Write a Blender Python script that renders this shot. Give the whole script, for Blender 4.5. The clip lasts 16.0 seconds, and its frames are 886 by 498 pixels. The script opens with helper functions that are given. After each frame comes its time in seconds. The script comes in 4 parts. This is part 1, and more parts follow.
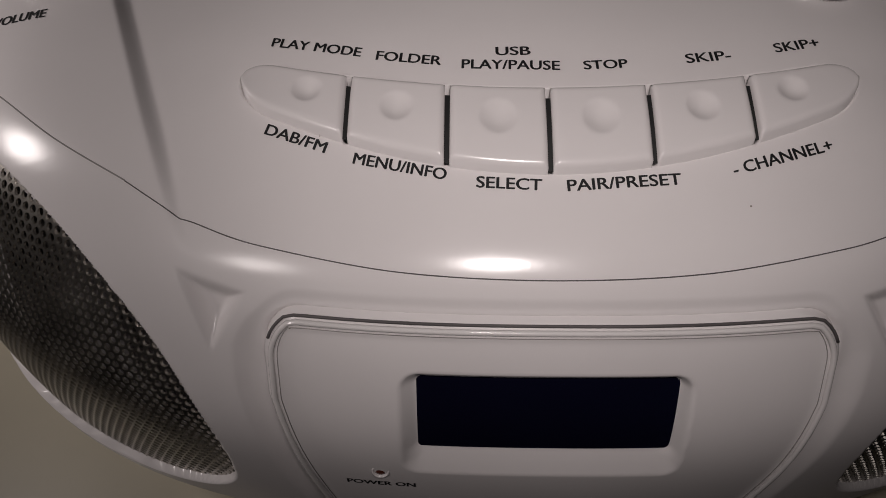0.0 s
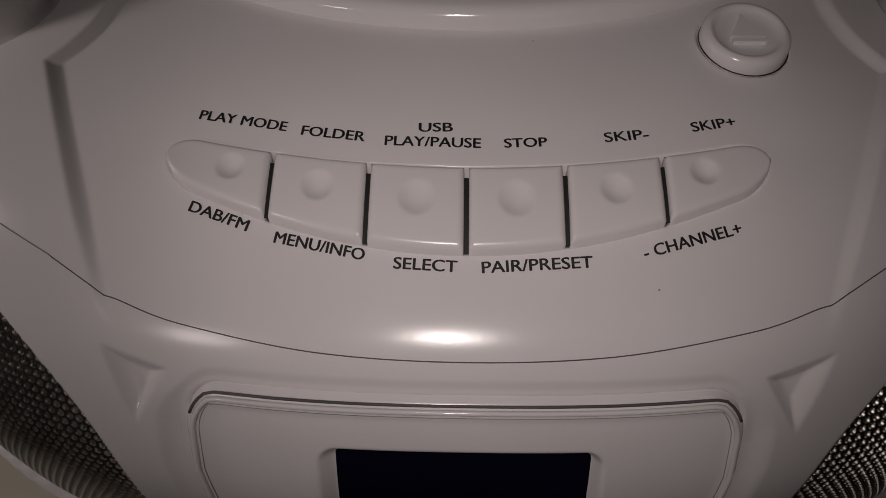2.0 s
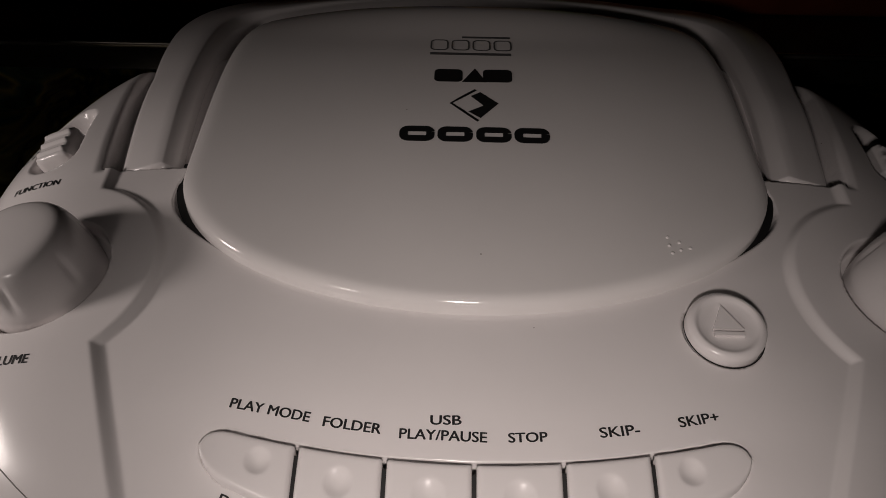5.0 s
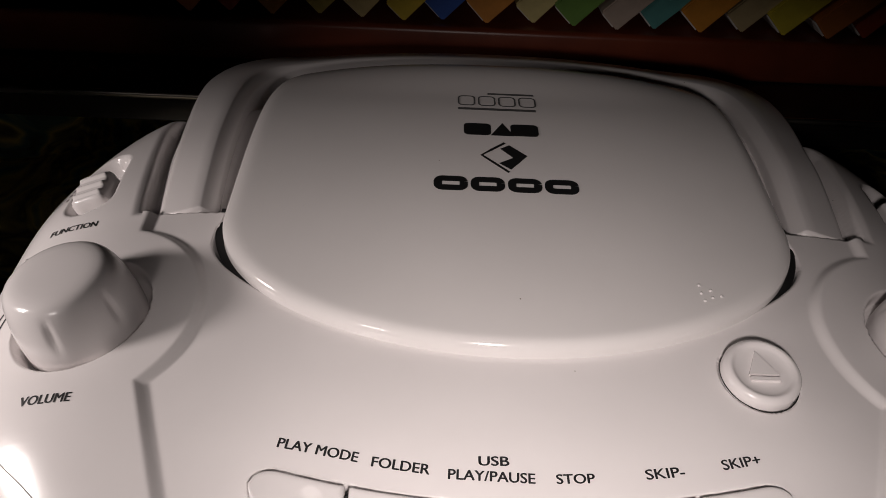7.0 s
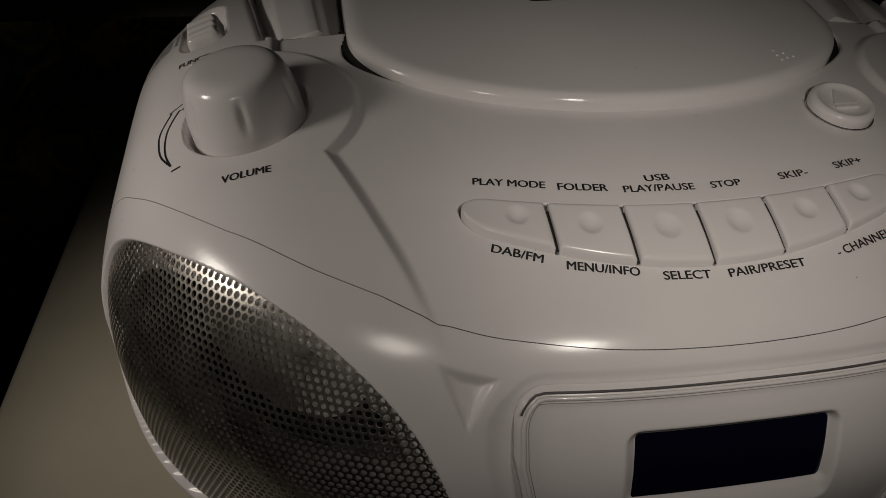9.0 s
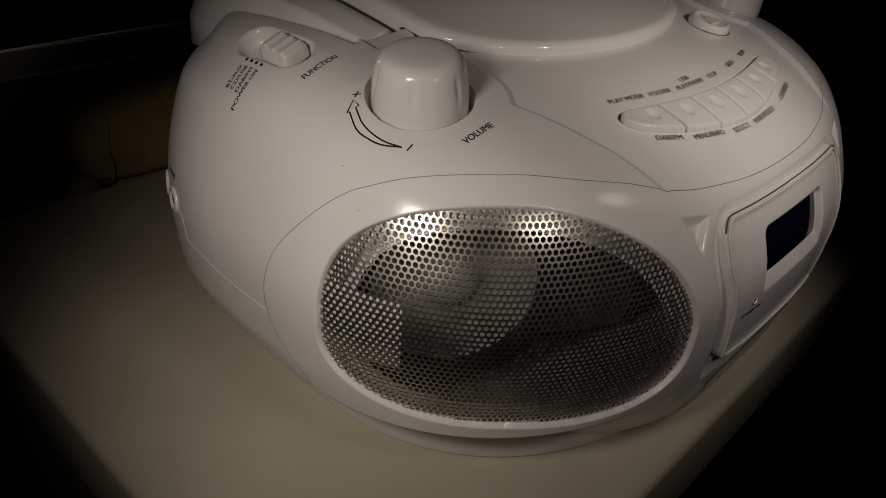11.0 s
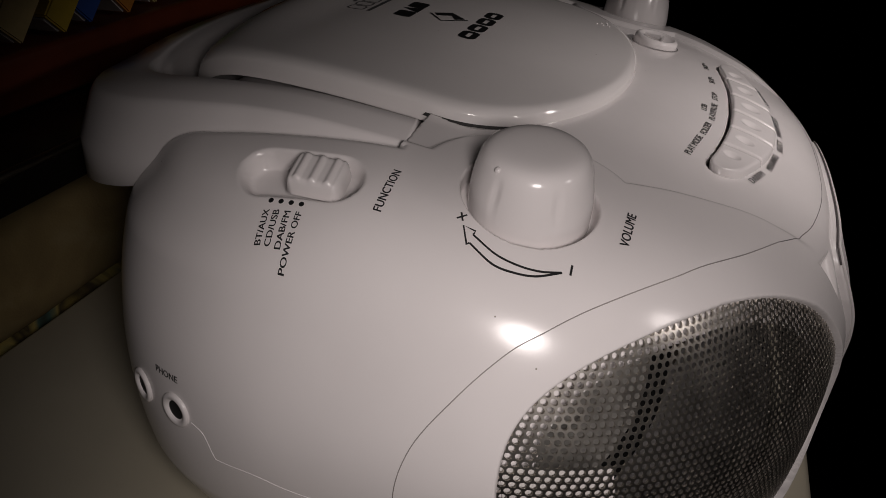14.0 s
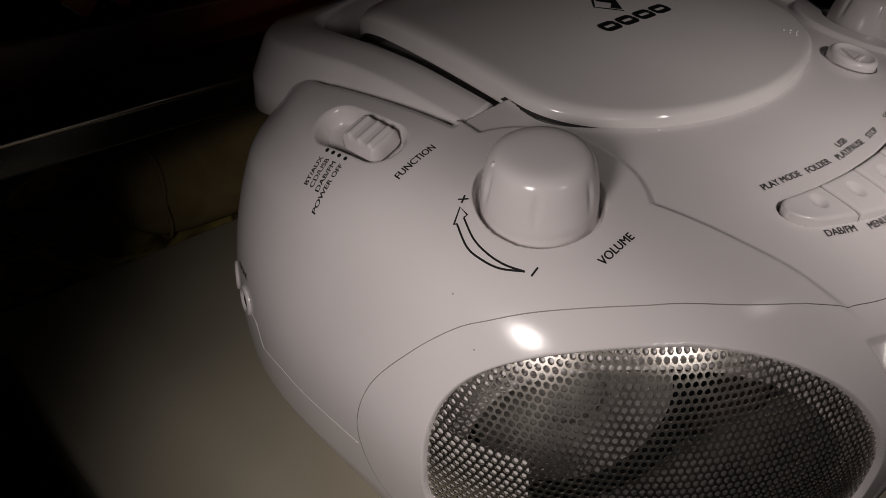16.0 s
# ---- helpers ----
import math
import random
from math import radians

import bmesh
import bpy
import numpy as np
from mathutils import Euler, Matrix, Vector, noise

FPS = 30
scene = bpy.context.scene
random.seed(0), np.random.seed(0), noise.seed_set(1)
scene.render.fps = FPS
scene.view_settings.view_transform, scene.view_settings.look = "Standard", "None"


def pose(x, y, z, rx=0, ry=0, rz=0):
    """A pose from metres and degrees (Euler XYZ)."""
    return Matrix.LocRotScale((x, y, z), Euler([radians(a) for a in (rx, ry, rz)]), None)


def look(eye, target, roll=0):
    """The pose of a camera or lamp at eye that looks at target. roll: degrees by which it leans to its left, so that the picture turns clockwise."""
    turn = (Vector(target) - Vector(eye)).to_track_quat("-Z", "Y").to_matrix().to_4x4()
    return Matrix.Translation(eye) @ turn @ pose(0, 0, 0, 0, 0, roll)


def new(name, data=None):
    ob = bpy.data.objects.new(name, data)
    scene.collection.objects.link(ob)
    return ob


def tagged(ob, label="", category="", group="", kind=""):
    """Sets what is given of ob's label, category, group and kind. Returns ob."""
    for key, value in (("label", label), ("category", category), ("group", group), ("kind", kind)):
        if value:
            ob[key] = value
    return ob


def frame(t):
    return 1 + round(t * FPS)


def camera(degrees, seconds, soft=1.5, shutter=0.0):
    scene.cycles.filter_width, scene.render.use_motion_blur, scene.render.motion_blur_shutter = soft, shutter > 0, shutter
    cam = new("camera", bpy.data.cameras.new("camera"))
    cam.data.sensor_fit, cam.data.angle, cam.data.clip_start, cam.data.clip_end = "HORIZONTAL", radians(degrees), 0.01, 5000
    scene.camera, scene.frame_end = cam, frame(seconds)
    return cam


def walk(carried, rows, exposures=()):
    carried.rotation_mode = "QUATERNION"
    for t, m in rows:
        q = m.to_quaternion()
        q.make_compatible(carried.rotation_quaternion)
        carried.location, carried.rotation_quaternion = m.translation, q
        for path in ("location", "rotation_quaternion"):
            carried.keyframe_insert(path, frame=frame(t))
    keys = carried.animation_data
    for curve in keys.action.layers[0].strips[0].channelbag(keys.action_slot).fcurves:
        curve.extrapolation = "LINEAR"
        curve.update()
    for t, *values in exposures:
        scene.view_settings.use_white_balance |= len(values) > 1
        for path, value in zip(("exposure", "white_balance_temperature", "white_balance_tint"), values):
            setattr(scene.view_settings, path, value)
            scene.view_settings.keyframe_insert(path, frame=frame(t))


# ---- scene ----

# ---------------------------------------------------------------- camera
cam = camera(61.0, 16.0, soft=0.8)
PATH = [
    (0, (-0.0143, -0.1292, 0.1728), (-0.0191, 0.0099, 0.0292), -1.17),
    (0.5, (0.0019, -0.1286, 0.1773), (-0.0043, 0.0141, 0.0373), -1.19),
    (1, (0.0033, -0.1248, 0.1739), (-0.0004, 0.0182, 0.0341), -0.24),
    (1.5, (0.0001, -0.1212, 0.1797), (-0.0008, 0.0182, 0.0363), 0.25),
    (2, (-0.0020, -0.1194, 0.1859), (-0.0049, 0.0162, 0.0389), -0.16),
    (2.5, (-0.0043, -0.1162, 0.1962), (-0.0049, 0.0204, 0.0501), 0.88),
    (3, (-0.0070, -0.1149, 0.2011), (-0.0073, 0.0263, 0.0596), 0.94),
    (3.5, (-0.0062, -0.1095, 0.2083), (-0.0098, 0.0329, 0.0679), 0.36),
    (4, (-0.0067, -0.1077, 0.2104), (-0.0093, 0.0370, 0.0723), 0.88),
    (4.5, (-0.0047, -0.1033, 0.2189), (-0.0082, 0.0475, 0.0876), 0.75),
    (4.7, (-0.0049, -0.1025, 0.2215), (-0.0070, 0.0486, 0.0905), 0.79),
    (6.8, (-0.0107, -0.1072, 0.2241), (-0.0145, 0.0560, 0.1085), 1.23),
    (7, (-0.0197, -0.1083, 0.2215), (-0.0159, 0.0539, 0.1046), 2.97),
    (7.5, (-0.0580, -0.1178, 0.2162), (-0.0457, 0.0446, 0.1002), 3.30),
    (8, (-0.0760, -0.1228, 0.1929), (-0.0496, 0.0366, 0.0750), 2.89),
    (8.5, (-0.0712, -0.1266, 0.1867), (-0.0448, 0.0308, 0.0661), 2.87),
    (9, (-0.0807, -0.1516, 0.1887), (-0.0503, 0.0076, 0.0714), 2.28),
    (9.5, (-0.1433, -0.1569, 0.1853), (-0.0796, -0.0053, 0.0715), 0.54),
    (9.7, (-0.1658, -0.1514, 0.1840), (-0.0882, -0.0088, 0.0673), 0.98),
    (11.8, (-0.2575, -0.0908, 0.1748), (-0.1104, 0.0067, 0.0808), 5.36),
    (12, (-0.2590, -0.0784, 0.1653), (-0.1076, 0.0140, 0.0728), 5.03),
    (12.5, (-0.2646, -0.0522, 0.1539), (-0.1060, 0.0274, 0.0616), 3.96),
    (13, (-0.2664, -0.0352, 0.1510), (-0.0995, 0.0351, 0.0661), 3.93),
    (13.5, (-0.2577, -0.0179, 0.1642), (-0.0931, 0.0427, 0.0681), 2.44),
    (14, (-0.2475, -0.0103, 0.1787), (-0.0824, 0.0460, 0.0808), 0.73),
    (14.5, (-0.2474, -0.0188, 0.1805), (-0.0846, 0.0449, 0.0834), 1.14),
    (15, (-0.2435, -0.0299, 0.1864), (-0.0881, 0.0454, 0.0856), 0.53),
    (15.5, (-0.2437, -0.0454, 0.1902), (-0.1044, 0.0490, 0.0821), 1.11),
    (16, (-0.2218, -0.0729, 0.1932), (-0.1041, 0.0455, 0.0830), 0.92),
]
EXPOSURES = [(0.0, -0.34, 6380, 8), (0.5, -0.8, 6450, 9), (1.5, -0.76, 6500, 10), (2.5, -1.0, 6500, 10), (3.0, -0.82, 6500, 10), (3.5, -0.74, 6550, 10), (4.5, -0.4, 6680, 8), (6.8, 0.74, 6550, 8),
             (7.5, 0.48, 6500, 7), (8.0, 0.03, 6450, 4), (8.5, -0.18, 6400, 2), (9.0, -0.82, 6720, 0), (9.7, -0.84, 7050, 0), (11.8, 0.06, 6700, 4),
             (12.5, 0.42, 6480, 6), (13.0, 0.16, 6430, 6), (13.5, 0.04, 6430, 7), (14.5, -0.33, 6460, 8), (15.0, -0.48, 6550, 10), (15.5, -0.4, 6560, 10), (16.0, -0.3, 6480, 7)]
walk(cam, [(t, look(eye, target, roll)) for t, eye, target, roll in PATH], EXPOSURES)

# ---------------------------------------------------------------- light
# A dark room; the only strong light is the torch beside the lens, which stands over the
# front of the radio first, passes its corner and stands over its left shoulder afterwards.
world = bpy.data.worlds.new("dark_room")
scene.world = world
world.use_nodes = True
world.node_tree.nodes["Background"].inputs[0].default_value = (0.9, 0.85, 0.7, 1)
world.node_tree.nodes["Background"].inputs[1].default_value = 0.0012


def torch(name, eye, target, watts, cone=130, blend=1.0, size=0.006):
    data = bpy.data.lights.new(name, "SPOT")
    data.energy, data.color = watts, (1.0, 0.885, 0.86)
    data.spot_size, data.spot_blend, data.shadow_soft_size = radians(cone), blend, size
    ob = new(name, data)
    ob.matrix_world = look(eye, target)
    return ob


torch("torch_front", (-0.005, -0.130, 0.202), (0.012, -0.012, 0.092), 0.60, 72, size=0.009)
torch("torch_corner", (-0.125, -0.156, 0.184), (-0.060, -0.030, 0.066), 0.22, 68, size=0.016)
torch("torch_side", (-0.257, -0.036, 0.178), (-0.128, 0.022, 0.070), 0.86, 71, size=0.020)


# ---------------------------------------------------------------- materials
def material(name, color, rough=0.4, metal=0.0, grain=0.06, scale=40.0, bump=0.02, bump_scale=400.0, coat=0.0, detail=4, specks=False):
    m = bpy.data.materials.new(name)
    m.use_nodes = True
    n, l = m.node_tree.nodes, m.node_tree.links
    b = n["Principled BSDF"]
    b.inputs["Roughness"].default_value = rough
    b.inputs["Metallic"].default_value = metal
    b.inputs["Coat Weight"].default_value = coat
    tex = n.new("ShaderNodeTexCoord")
    big = n.new("ShaderNodeTexNoise")
    big.inputs["Scale"].default_value, big.inputs["Detail"].default_value = scale, detail
    l.new(tex.outputs["Object"], big.inputs["Vector"])
    ramp = n.new("ShaderNodeValToRGB")
    lo = [max(0.0, c * (1 - grain)) for c in color]
    hi = [min(1.0, c * (1 + grain)) for c in color]
    ramp.color_ramp.elements[0].position, ramp.color_ramp.elements[1].position = 0.3, 0.7
    ramp.color_ramp.elements[0].color = (*lo, 1)
    ramp.color_ramp.elements[1].color = (*hi, 1)
    l.new(big.outputs["Fac"], ramp.inputs["Fac"])
    l.new(ramp.outputs["Color"], b.inputs["Base Color"])
    if specks:
        cell = n.new("ShaderNodeTexVoronoi")
        cell.inputs["Scale"].default_value = 85
        l.new(tex.outputs["Object"], cell.inputs["Vector"])
        dot = n.new("ShaderNodeMapRange")
        dot.inputs["From Min"].default_value, dot.inputs["From Max"].default_value = 0.011, 0.02
        l.new(cell.outputs["Distance"], dot.inputs["Value"])
        mix = n.new("ShaderNodeMixRGB")
        mix.inputs["Color1"].default_value = (0.22, 0.19, 0.16, 1)
        l.new(dot.outputs["Result"], mix.inputs["Fac"])
        l.new(ramp.outputs["Color"], mix.inputs["Color2"])
        l.new(mix.outputs["Color"], b.inputs["Base Color"])
    fine = n.new("ShaderNodeTexNoise")
    fine.inputs["Scale"].default_value, fine.inputs["Detail"].default_value = bump_scale, 6
    l.new(tex.outputs["Object"], fine.inputs["Vector"])
    mr = n.new("ShaderNodeMapRange")
    mr.inputs["To Min"].default_value, mr.inputs["To Max"].default_value = max(0.02, rough - 0.05), min(1, rough + 0.07)
    l.new(big.outputs["Fac"], mr.inputs["Value"])
    l.new(mr.outputs["Result"], b.inputs["Roughness"])
    bp = n.new("ShaderNodeBump")
    bp.inputs["Strength"].default_value, bp.inputs["Distance"].default_value = bump, 0.0004
    l.new(fine.outputs["Fac"], bp.inputs["Height"])
    l.new(bp.outputs["Normal"], b.inputs["Normal"])
    return m


SHELL = material("white_gloss_plastic", (0.78, 0.745, 0.74), rough=0.20, grain=0.025, scale=35, bump=0.03, bump_scale=900, specks=True)
LIDM = material("white_lid_plastic", (0.76, 0.73, 0.72), rough=0.085, grain=0.025, scale=35, bump=0.02, bump_scale=900, specks=True)
FINE = material("grey_joint", (0.30, 0.28, 0.27), rough=0.7, grain=0.3)
SEAM = material("dark_joint", (0.10, 0.09, 0.09), rough=0.7, grain=0.3)
PRINT = material("black_print", (0.012, 0.012, 0.013), rough=0.45, grain=0.2)
GREYPRINT = material("grey_print", (0.10, 0.10, 0.10), rough=0.5, grain=0.2)
GRILLE = material("perforated_steel", (0.58, 0.55, 0.50), rough=0.31, metal=1.0, grain=0.12, scale=120)
CONE = material("grey_paper_cone", (0.58, 0.56, 0.52), rough=0.85, grain=0.12, scale=200, bump=0.2)
# rubber of the cone surround; also paints shade in gaps and socket holes
RUBBER_SHADE = material("black_rubber_and_shade", (0.010, 0.010, 0.010), rough=0.6, grain=0.3)
CAVITY = material("dull_steel_basket", (0.26, 0.22, 0.16), rough=0.5, metal=0.5, grain=0.35, scale=70)
FOAM = material("pale_foam", (0.62, 0.60, 0.58), rough=0.9, grain=0.1, scale=300)
SCREEN = material("dark_display_glass", (0.004, 0.004, 0.014), rough=0.08, grain=0.1)
LED = material("clear_led", (0.10, 0.03, 0.02), rough=0.15, grain=0.2)

# ---------------------------------------------------------------- the radio's form, in millimetres
HALF_W, HALF_D, MID_Y, LEAN = 143.0, 105.0, 40.0, 0.17
_pz = [4, 8, 14, 20, 28, 38, 50, 58, 66, 72, 77, 83, 89, 94, 98, 101, 104, 106.2, 108, 109.6, 111, 112.2, 113.2, 114.0, 114.6, 114.9, 115.0]
_pr = [.93, .953, .967, .976, .985, .994, 1.0, .998, .988, .974, .960, .943, .925, .907, .889, .870, .845, .818, .787, .745, .69, .62, .53, .42, .28, .14, 0.0]


def smooth_profile(zs, rs, count):
    """An even, smoothed outline through the rough one (radius against height)."""
    z, r = np.array(zs, float), np.array(rs, float)
    d = np.r_[0, np.cumsum(np.hypot(np.diff(z), np.diff(r) * 115))]
    s = np.linspace(0, d[-1], count)
    z, r = np.interp(s, d, z), np.interp(s, d, r)
    for _ in range(260):
        z[1:-1] = (z[:-2] + 2 * z[1:-1] + z[2:]) / 4
        r[1:-1] = (r[:-2] + 2 * r[1:-1] + r[2:]) / 4
    return np.maximum.accumulate(z + np.arange(count) * 1e-6), r


PZ, PR = smooth_profile(_pz, _pr, 420)


def plan_radius(x, y):
    n = np.where(y > MID_Y, 3.4, 2.5)
    return (np.abs(x / HALF_W) ** n + np.abs((y - MID_Y) / HALF_D) ** n) ** (1 / n)


def low_taper(way, p):
    """The housing draws in near the table, most at the flanks and the back."""
    t = np.clip((way + 0.55) / 0.75, 0, 1)
    under = np.clip((way + 0.97) / 0.2, 0, 1) * np.clip((0.25 - way) / 0.3, 0, 1)
    return 0.075 * np.clip((32 - p) / 28, 0, 1) ** 1.5 * t * t * (3 - 2 * t) + 0.12 * under * np.clip((22.5 - p) / 6, 0, 1)


RISE_Y = np.linspace(-66, 60, 64)
RISE_Z = np.interp(RISE_Y, [-66, -52, -44, -37, -31, -24, -16, -11, 0, 12, 30, 60], [-2.0, -2.2, -2.3, -1.8, -0.3, 0.0, 0.2, 0.7, 0.7, 0.3, 0.0, 0.0])
for _ in range(6):
    RISE_Z[1:-1] = (RISE_Z[:-2] + 2 * RISE_Z[1:-1] + RISE_Z[2:]) / 4


def lean_weight(z):
    t = np.clip((z - 40) / 62, 0, 1)
    return t * t * (3 - 2 * t)


def deck_rise(y):
    """How far the deck stands over its level middle: it leans forward and drops faster towards its front edge."""
    return LEAN * (y - MID_Y) + np.interp(y, RISE_Y, RISE_Z)


def form(x, y, z):
    """Below zero inside the radio."""
    p = z - deck_rise(y) * lean_weight(z)
    r = plan_radius(x, y)
    rho = np.interp(p, PZ, PR) - low_taper((y - MID_Y) / np.maximum(r, 1e-3) / HALF_D, p)
    return np.where(p >= PZ[-1], (p - PZ[-1]) / 30 + 1e-4, r - rho)


def form_normal(P):
    h, out = 0.4, np.zeros_like(P)
    for k in range(3):
        d = np.zeros(3)
        d[k] = h
        a, b = P + d, P - d
        out[:, k] = form(*a.T) - form(*b.T)
    return out / np.maximum(np.linalg.norm(out, axis=1)[:, None], 1e-9)


def cast(P, way, length=160.0, steps=200):
    """Where rays from P along way first enter the form."""
    P, way = np.atleast_2d(np.array(P, float)), np.array(way, float)
    lo, hi, found = np.zeros(len(P)), np.full(len(P), float(length)), np.zeros(len(P), bool)
    for k in range(1, steps + 1):
        d = length * k / steps
        inside = (form(*(P + d * way).T) < 0) & ~found
        lo[inside], hi[inside] = d - length / steps, d
        found |= inside
    for _ in range(24):
        mid = (lo + hi) / 2
        ins = form(*(P + mid[:, None] * way).T) < 0
        hi, lo = np.where(ins, mid, hi), np.where(ins, lo, mid)
    return P + hi[:, None] * way


def top_z(x, y):
    x, y = np.atleast_1d(np.array(x, float)), np.atleast_1d(np.array(y, float))
    return cast(np.stack([x, y, np.full_like(x, 150.0)], 1), (0, 0, -1))[:, 2]


def front_y(x, z):
    x, z = np.atleast_1d(np.array(x, float)), np.atleast_1d(np.array(z, float))
    return cast(np.stack([x, np.full_like(x, -80.0), z], 1), (0, 1, 0), 80)[:, 1]


def step(d, width):
    """1 where d is below zero, falling to 0 over the width."""
    t = np.clip(d / width, 0, 1)
    return 1 - t * t * (3 - 2 * t)


# ---------------------------------------------------------------- mesh helpers
def mesh_object(name, verts, faces, mat, smooth=True, scale=0.001):
    me = bpy.data.meshes.new(name)
    me.from_pydata((np.asarray(verts, float) * scale).tolist(), [], [tuple(int(i) for i in f) for f in faces])
    me.update()
    if smooth:
        me.shade_smooth()
    me.materials.append(mat)
    return new(name, me)


def part(name, verts, faces, mat, parent, label="", smooth=True):
    ob = mesh_object(name, verts, faces, mat, smooth)
    ob.parent = parent
    return tagged(ob, label)


def grid_faces(rows, cols, closed=False):
    c = np.arange(cols if closed else cols - 1)
    out = []
    for r in range(rows - 1):
        a, b = r * cols + c, r * cols + (c + 1) % cols
        out.append(np.stack([a, b, b + cols, a + cols], 1))
    return np.concatenate(out)


def tube(name, points, radius, mat, parent, label="", closed=False, sides=6, flat=1.0):
    """A thin round strip along points; the frame follows the path."""
    P = np.asarray(points, float)
    n = len(P)
    t = np.roll(P, -1, 0) - np.roll(P, 1, 0)
    if not closed:
        t[0], t[-1] = P[1] - P[0], P[-1] - P[-2]
    t /= np.linalg.norm(t, axis=1)[:, None]
    up = np.array([0.0, 0.0, 1.0])
    a = np.cross(t, up)
    a /= np.maximum(np.linalg.norm(a, axis=1)[:, None], 1e-6)
    b = np.cross(a, t)
    ang = np.arange(sides) * 2 * math.pi / sides
    V = (P[:, None] + radius * (np.cos(ang)[None, :, None] * a[:, None] + flat * np.sin(ang)[None, :, None] * b[:, None])).reshape(-1, 3)
    F = grid_faces(n, sides, True).tolist()
    if closed:
        F += [[(n - 1) * sides + k, (n - 1) * sides + (k + 1) % sides, (k + 1) % sides, k] for k in range(sides)]
    else:
        F += [list(range(sides))[::-1], [(n - 1) * sides + k for k in range(sides)]]
    return part(name, V, F, mat, parent, label)


def spline(points, count, closed=False):
    """A Catmull-Rom line through a few points."""
    P = np.asarray(points, float)
    n = len(P)
    out = []
    segs = n if closed else n - 1
    for s in np.linspace(0, segs, count, endpoint=not closed):
        i = min(int(s), segs - 1)
        u = s - i
        idx = [(i + k) % n if closed else min(max(i + k, 0), n - 1) for k in (-1, 0, 1, 2)]
        a, b, c, d = P[idx]
        out.append(0.5 * (2 * b + (c - a) * u + (2 * a - 5 * b + 4 * c - d) * u * u + (3 * b - a - 3 * c + d) * u ** 3))
    return np.array(out)


def lathe(profile, sides=96, flutes=None):
    """Turn a (radius, height) outline; flutes(angle, height, radius) gives a changed radius."""
    ang = np.arange(sides) * 2 * math.pi / sides
    V = []
    for r, h in profile:
        rad = np.full(sides, float(r)) if flutes is None else flutes(ang, h, r)
        V.append(np.stack([rad * np.cos(ang), rad * np.sin(ang), np.full(sides, h)], 1))
    V = np.concatenate(V)
    F = grid_faces(len(profile), sides, True).tolist()
    F.append([(len(profile) - 1) * sides + k for k in range(sides)])
    return V, F


def place(V, origin, axis):
    """Stand a mesh that points up on origin, with its axis along the given way."""
    q = Vector((0, 0, 1)).rotation_difference(Vector(axis).normalized()).to_matrix()
    return np.asarray(V) @ np.array(q).T + np.array(origin)


# ---------------------------------------------------------------- relief of the housing
KNOB = (97.5, 20.5)


def opening_q(u, z, grow=0.0):
    """1 on the edge of the loudspeaker opening; u runs along it from the front, z is the height."""
    du, dz = (u - 54) / (55 + grow), z - 52 - np.where(u < 54, 0.10, 0.03) * (u - 54)
    k = np.where(dz < 0, 3.2, np.where(du < 0, 2.0, 2.4))
    return (np.abs(du) ** k + np.abs(dz / np.where(dz < 0, 24.5 + grow, 38 + grow)) ** k) ** (1 / k)


def grille_q(x, y, z):
    """Signed distance, about, from the loudspeaker opening (left side; mirror x for the other)."""
    u = (-np.abs(x) + 60) * -0.747 + (y + 60) * 0.665
    return np.where((y < 45) & (np.abs(x) > 40), (opening_q(u, z) - 1) * 44, 99.0)


def lid_q(x, y, grow=0.0):
    ny = np.where(y < 50, 2.0, 5.0)
    q = (np.abs(x / 72.0) ** ny + np.abs((y - 50) / np.where(y < 50, 40.9, 92.5)) ** ny) ** (1 / ny)
    return (q - 1) * np.where(y < 50, 45, 75) - grow


def row_q(x, y):
    """Signed distance, about, from the row of push buttons."""
    yt, yb = -22.0 + 0.0024 * x * x, -36.8 + 0.0047 * x * x
    mid, half = (yt + yb) / 2, (yt - yb) / 2
    ends = np.clip((np.abs(x) - 46.0) / 6.3, 0, None)
    return np.maximum(np.abs(y - mid) - half * np.sqrt(np.clip(1 - ends ** 2.2, 0, 1)), np.abs(x) - 52.2)


def capsule(x, y, a, b, r):
    a, b = np.array(a), np.array(b)
    ab = b - a
    t = np.clip(((x - a[0]) * ab[0] + (y - a[1]) * ab[1]) / (ab @ ab), 0, 1)
    return np.hypot(x - a[0] - t * ab[0], y - a[1] - t * ab[1]) - r


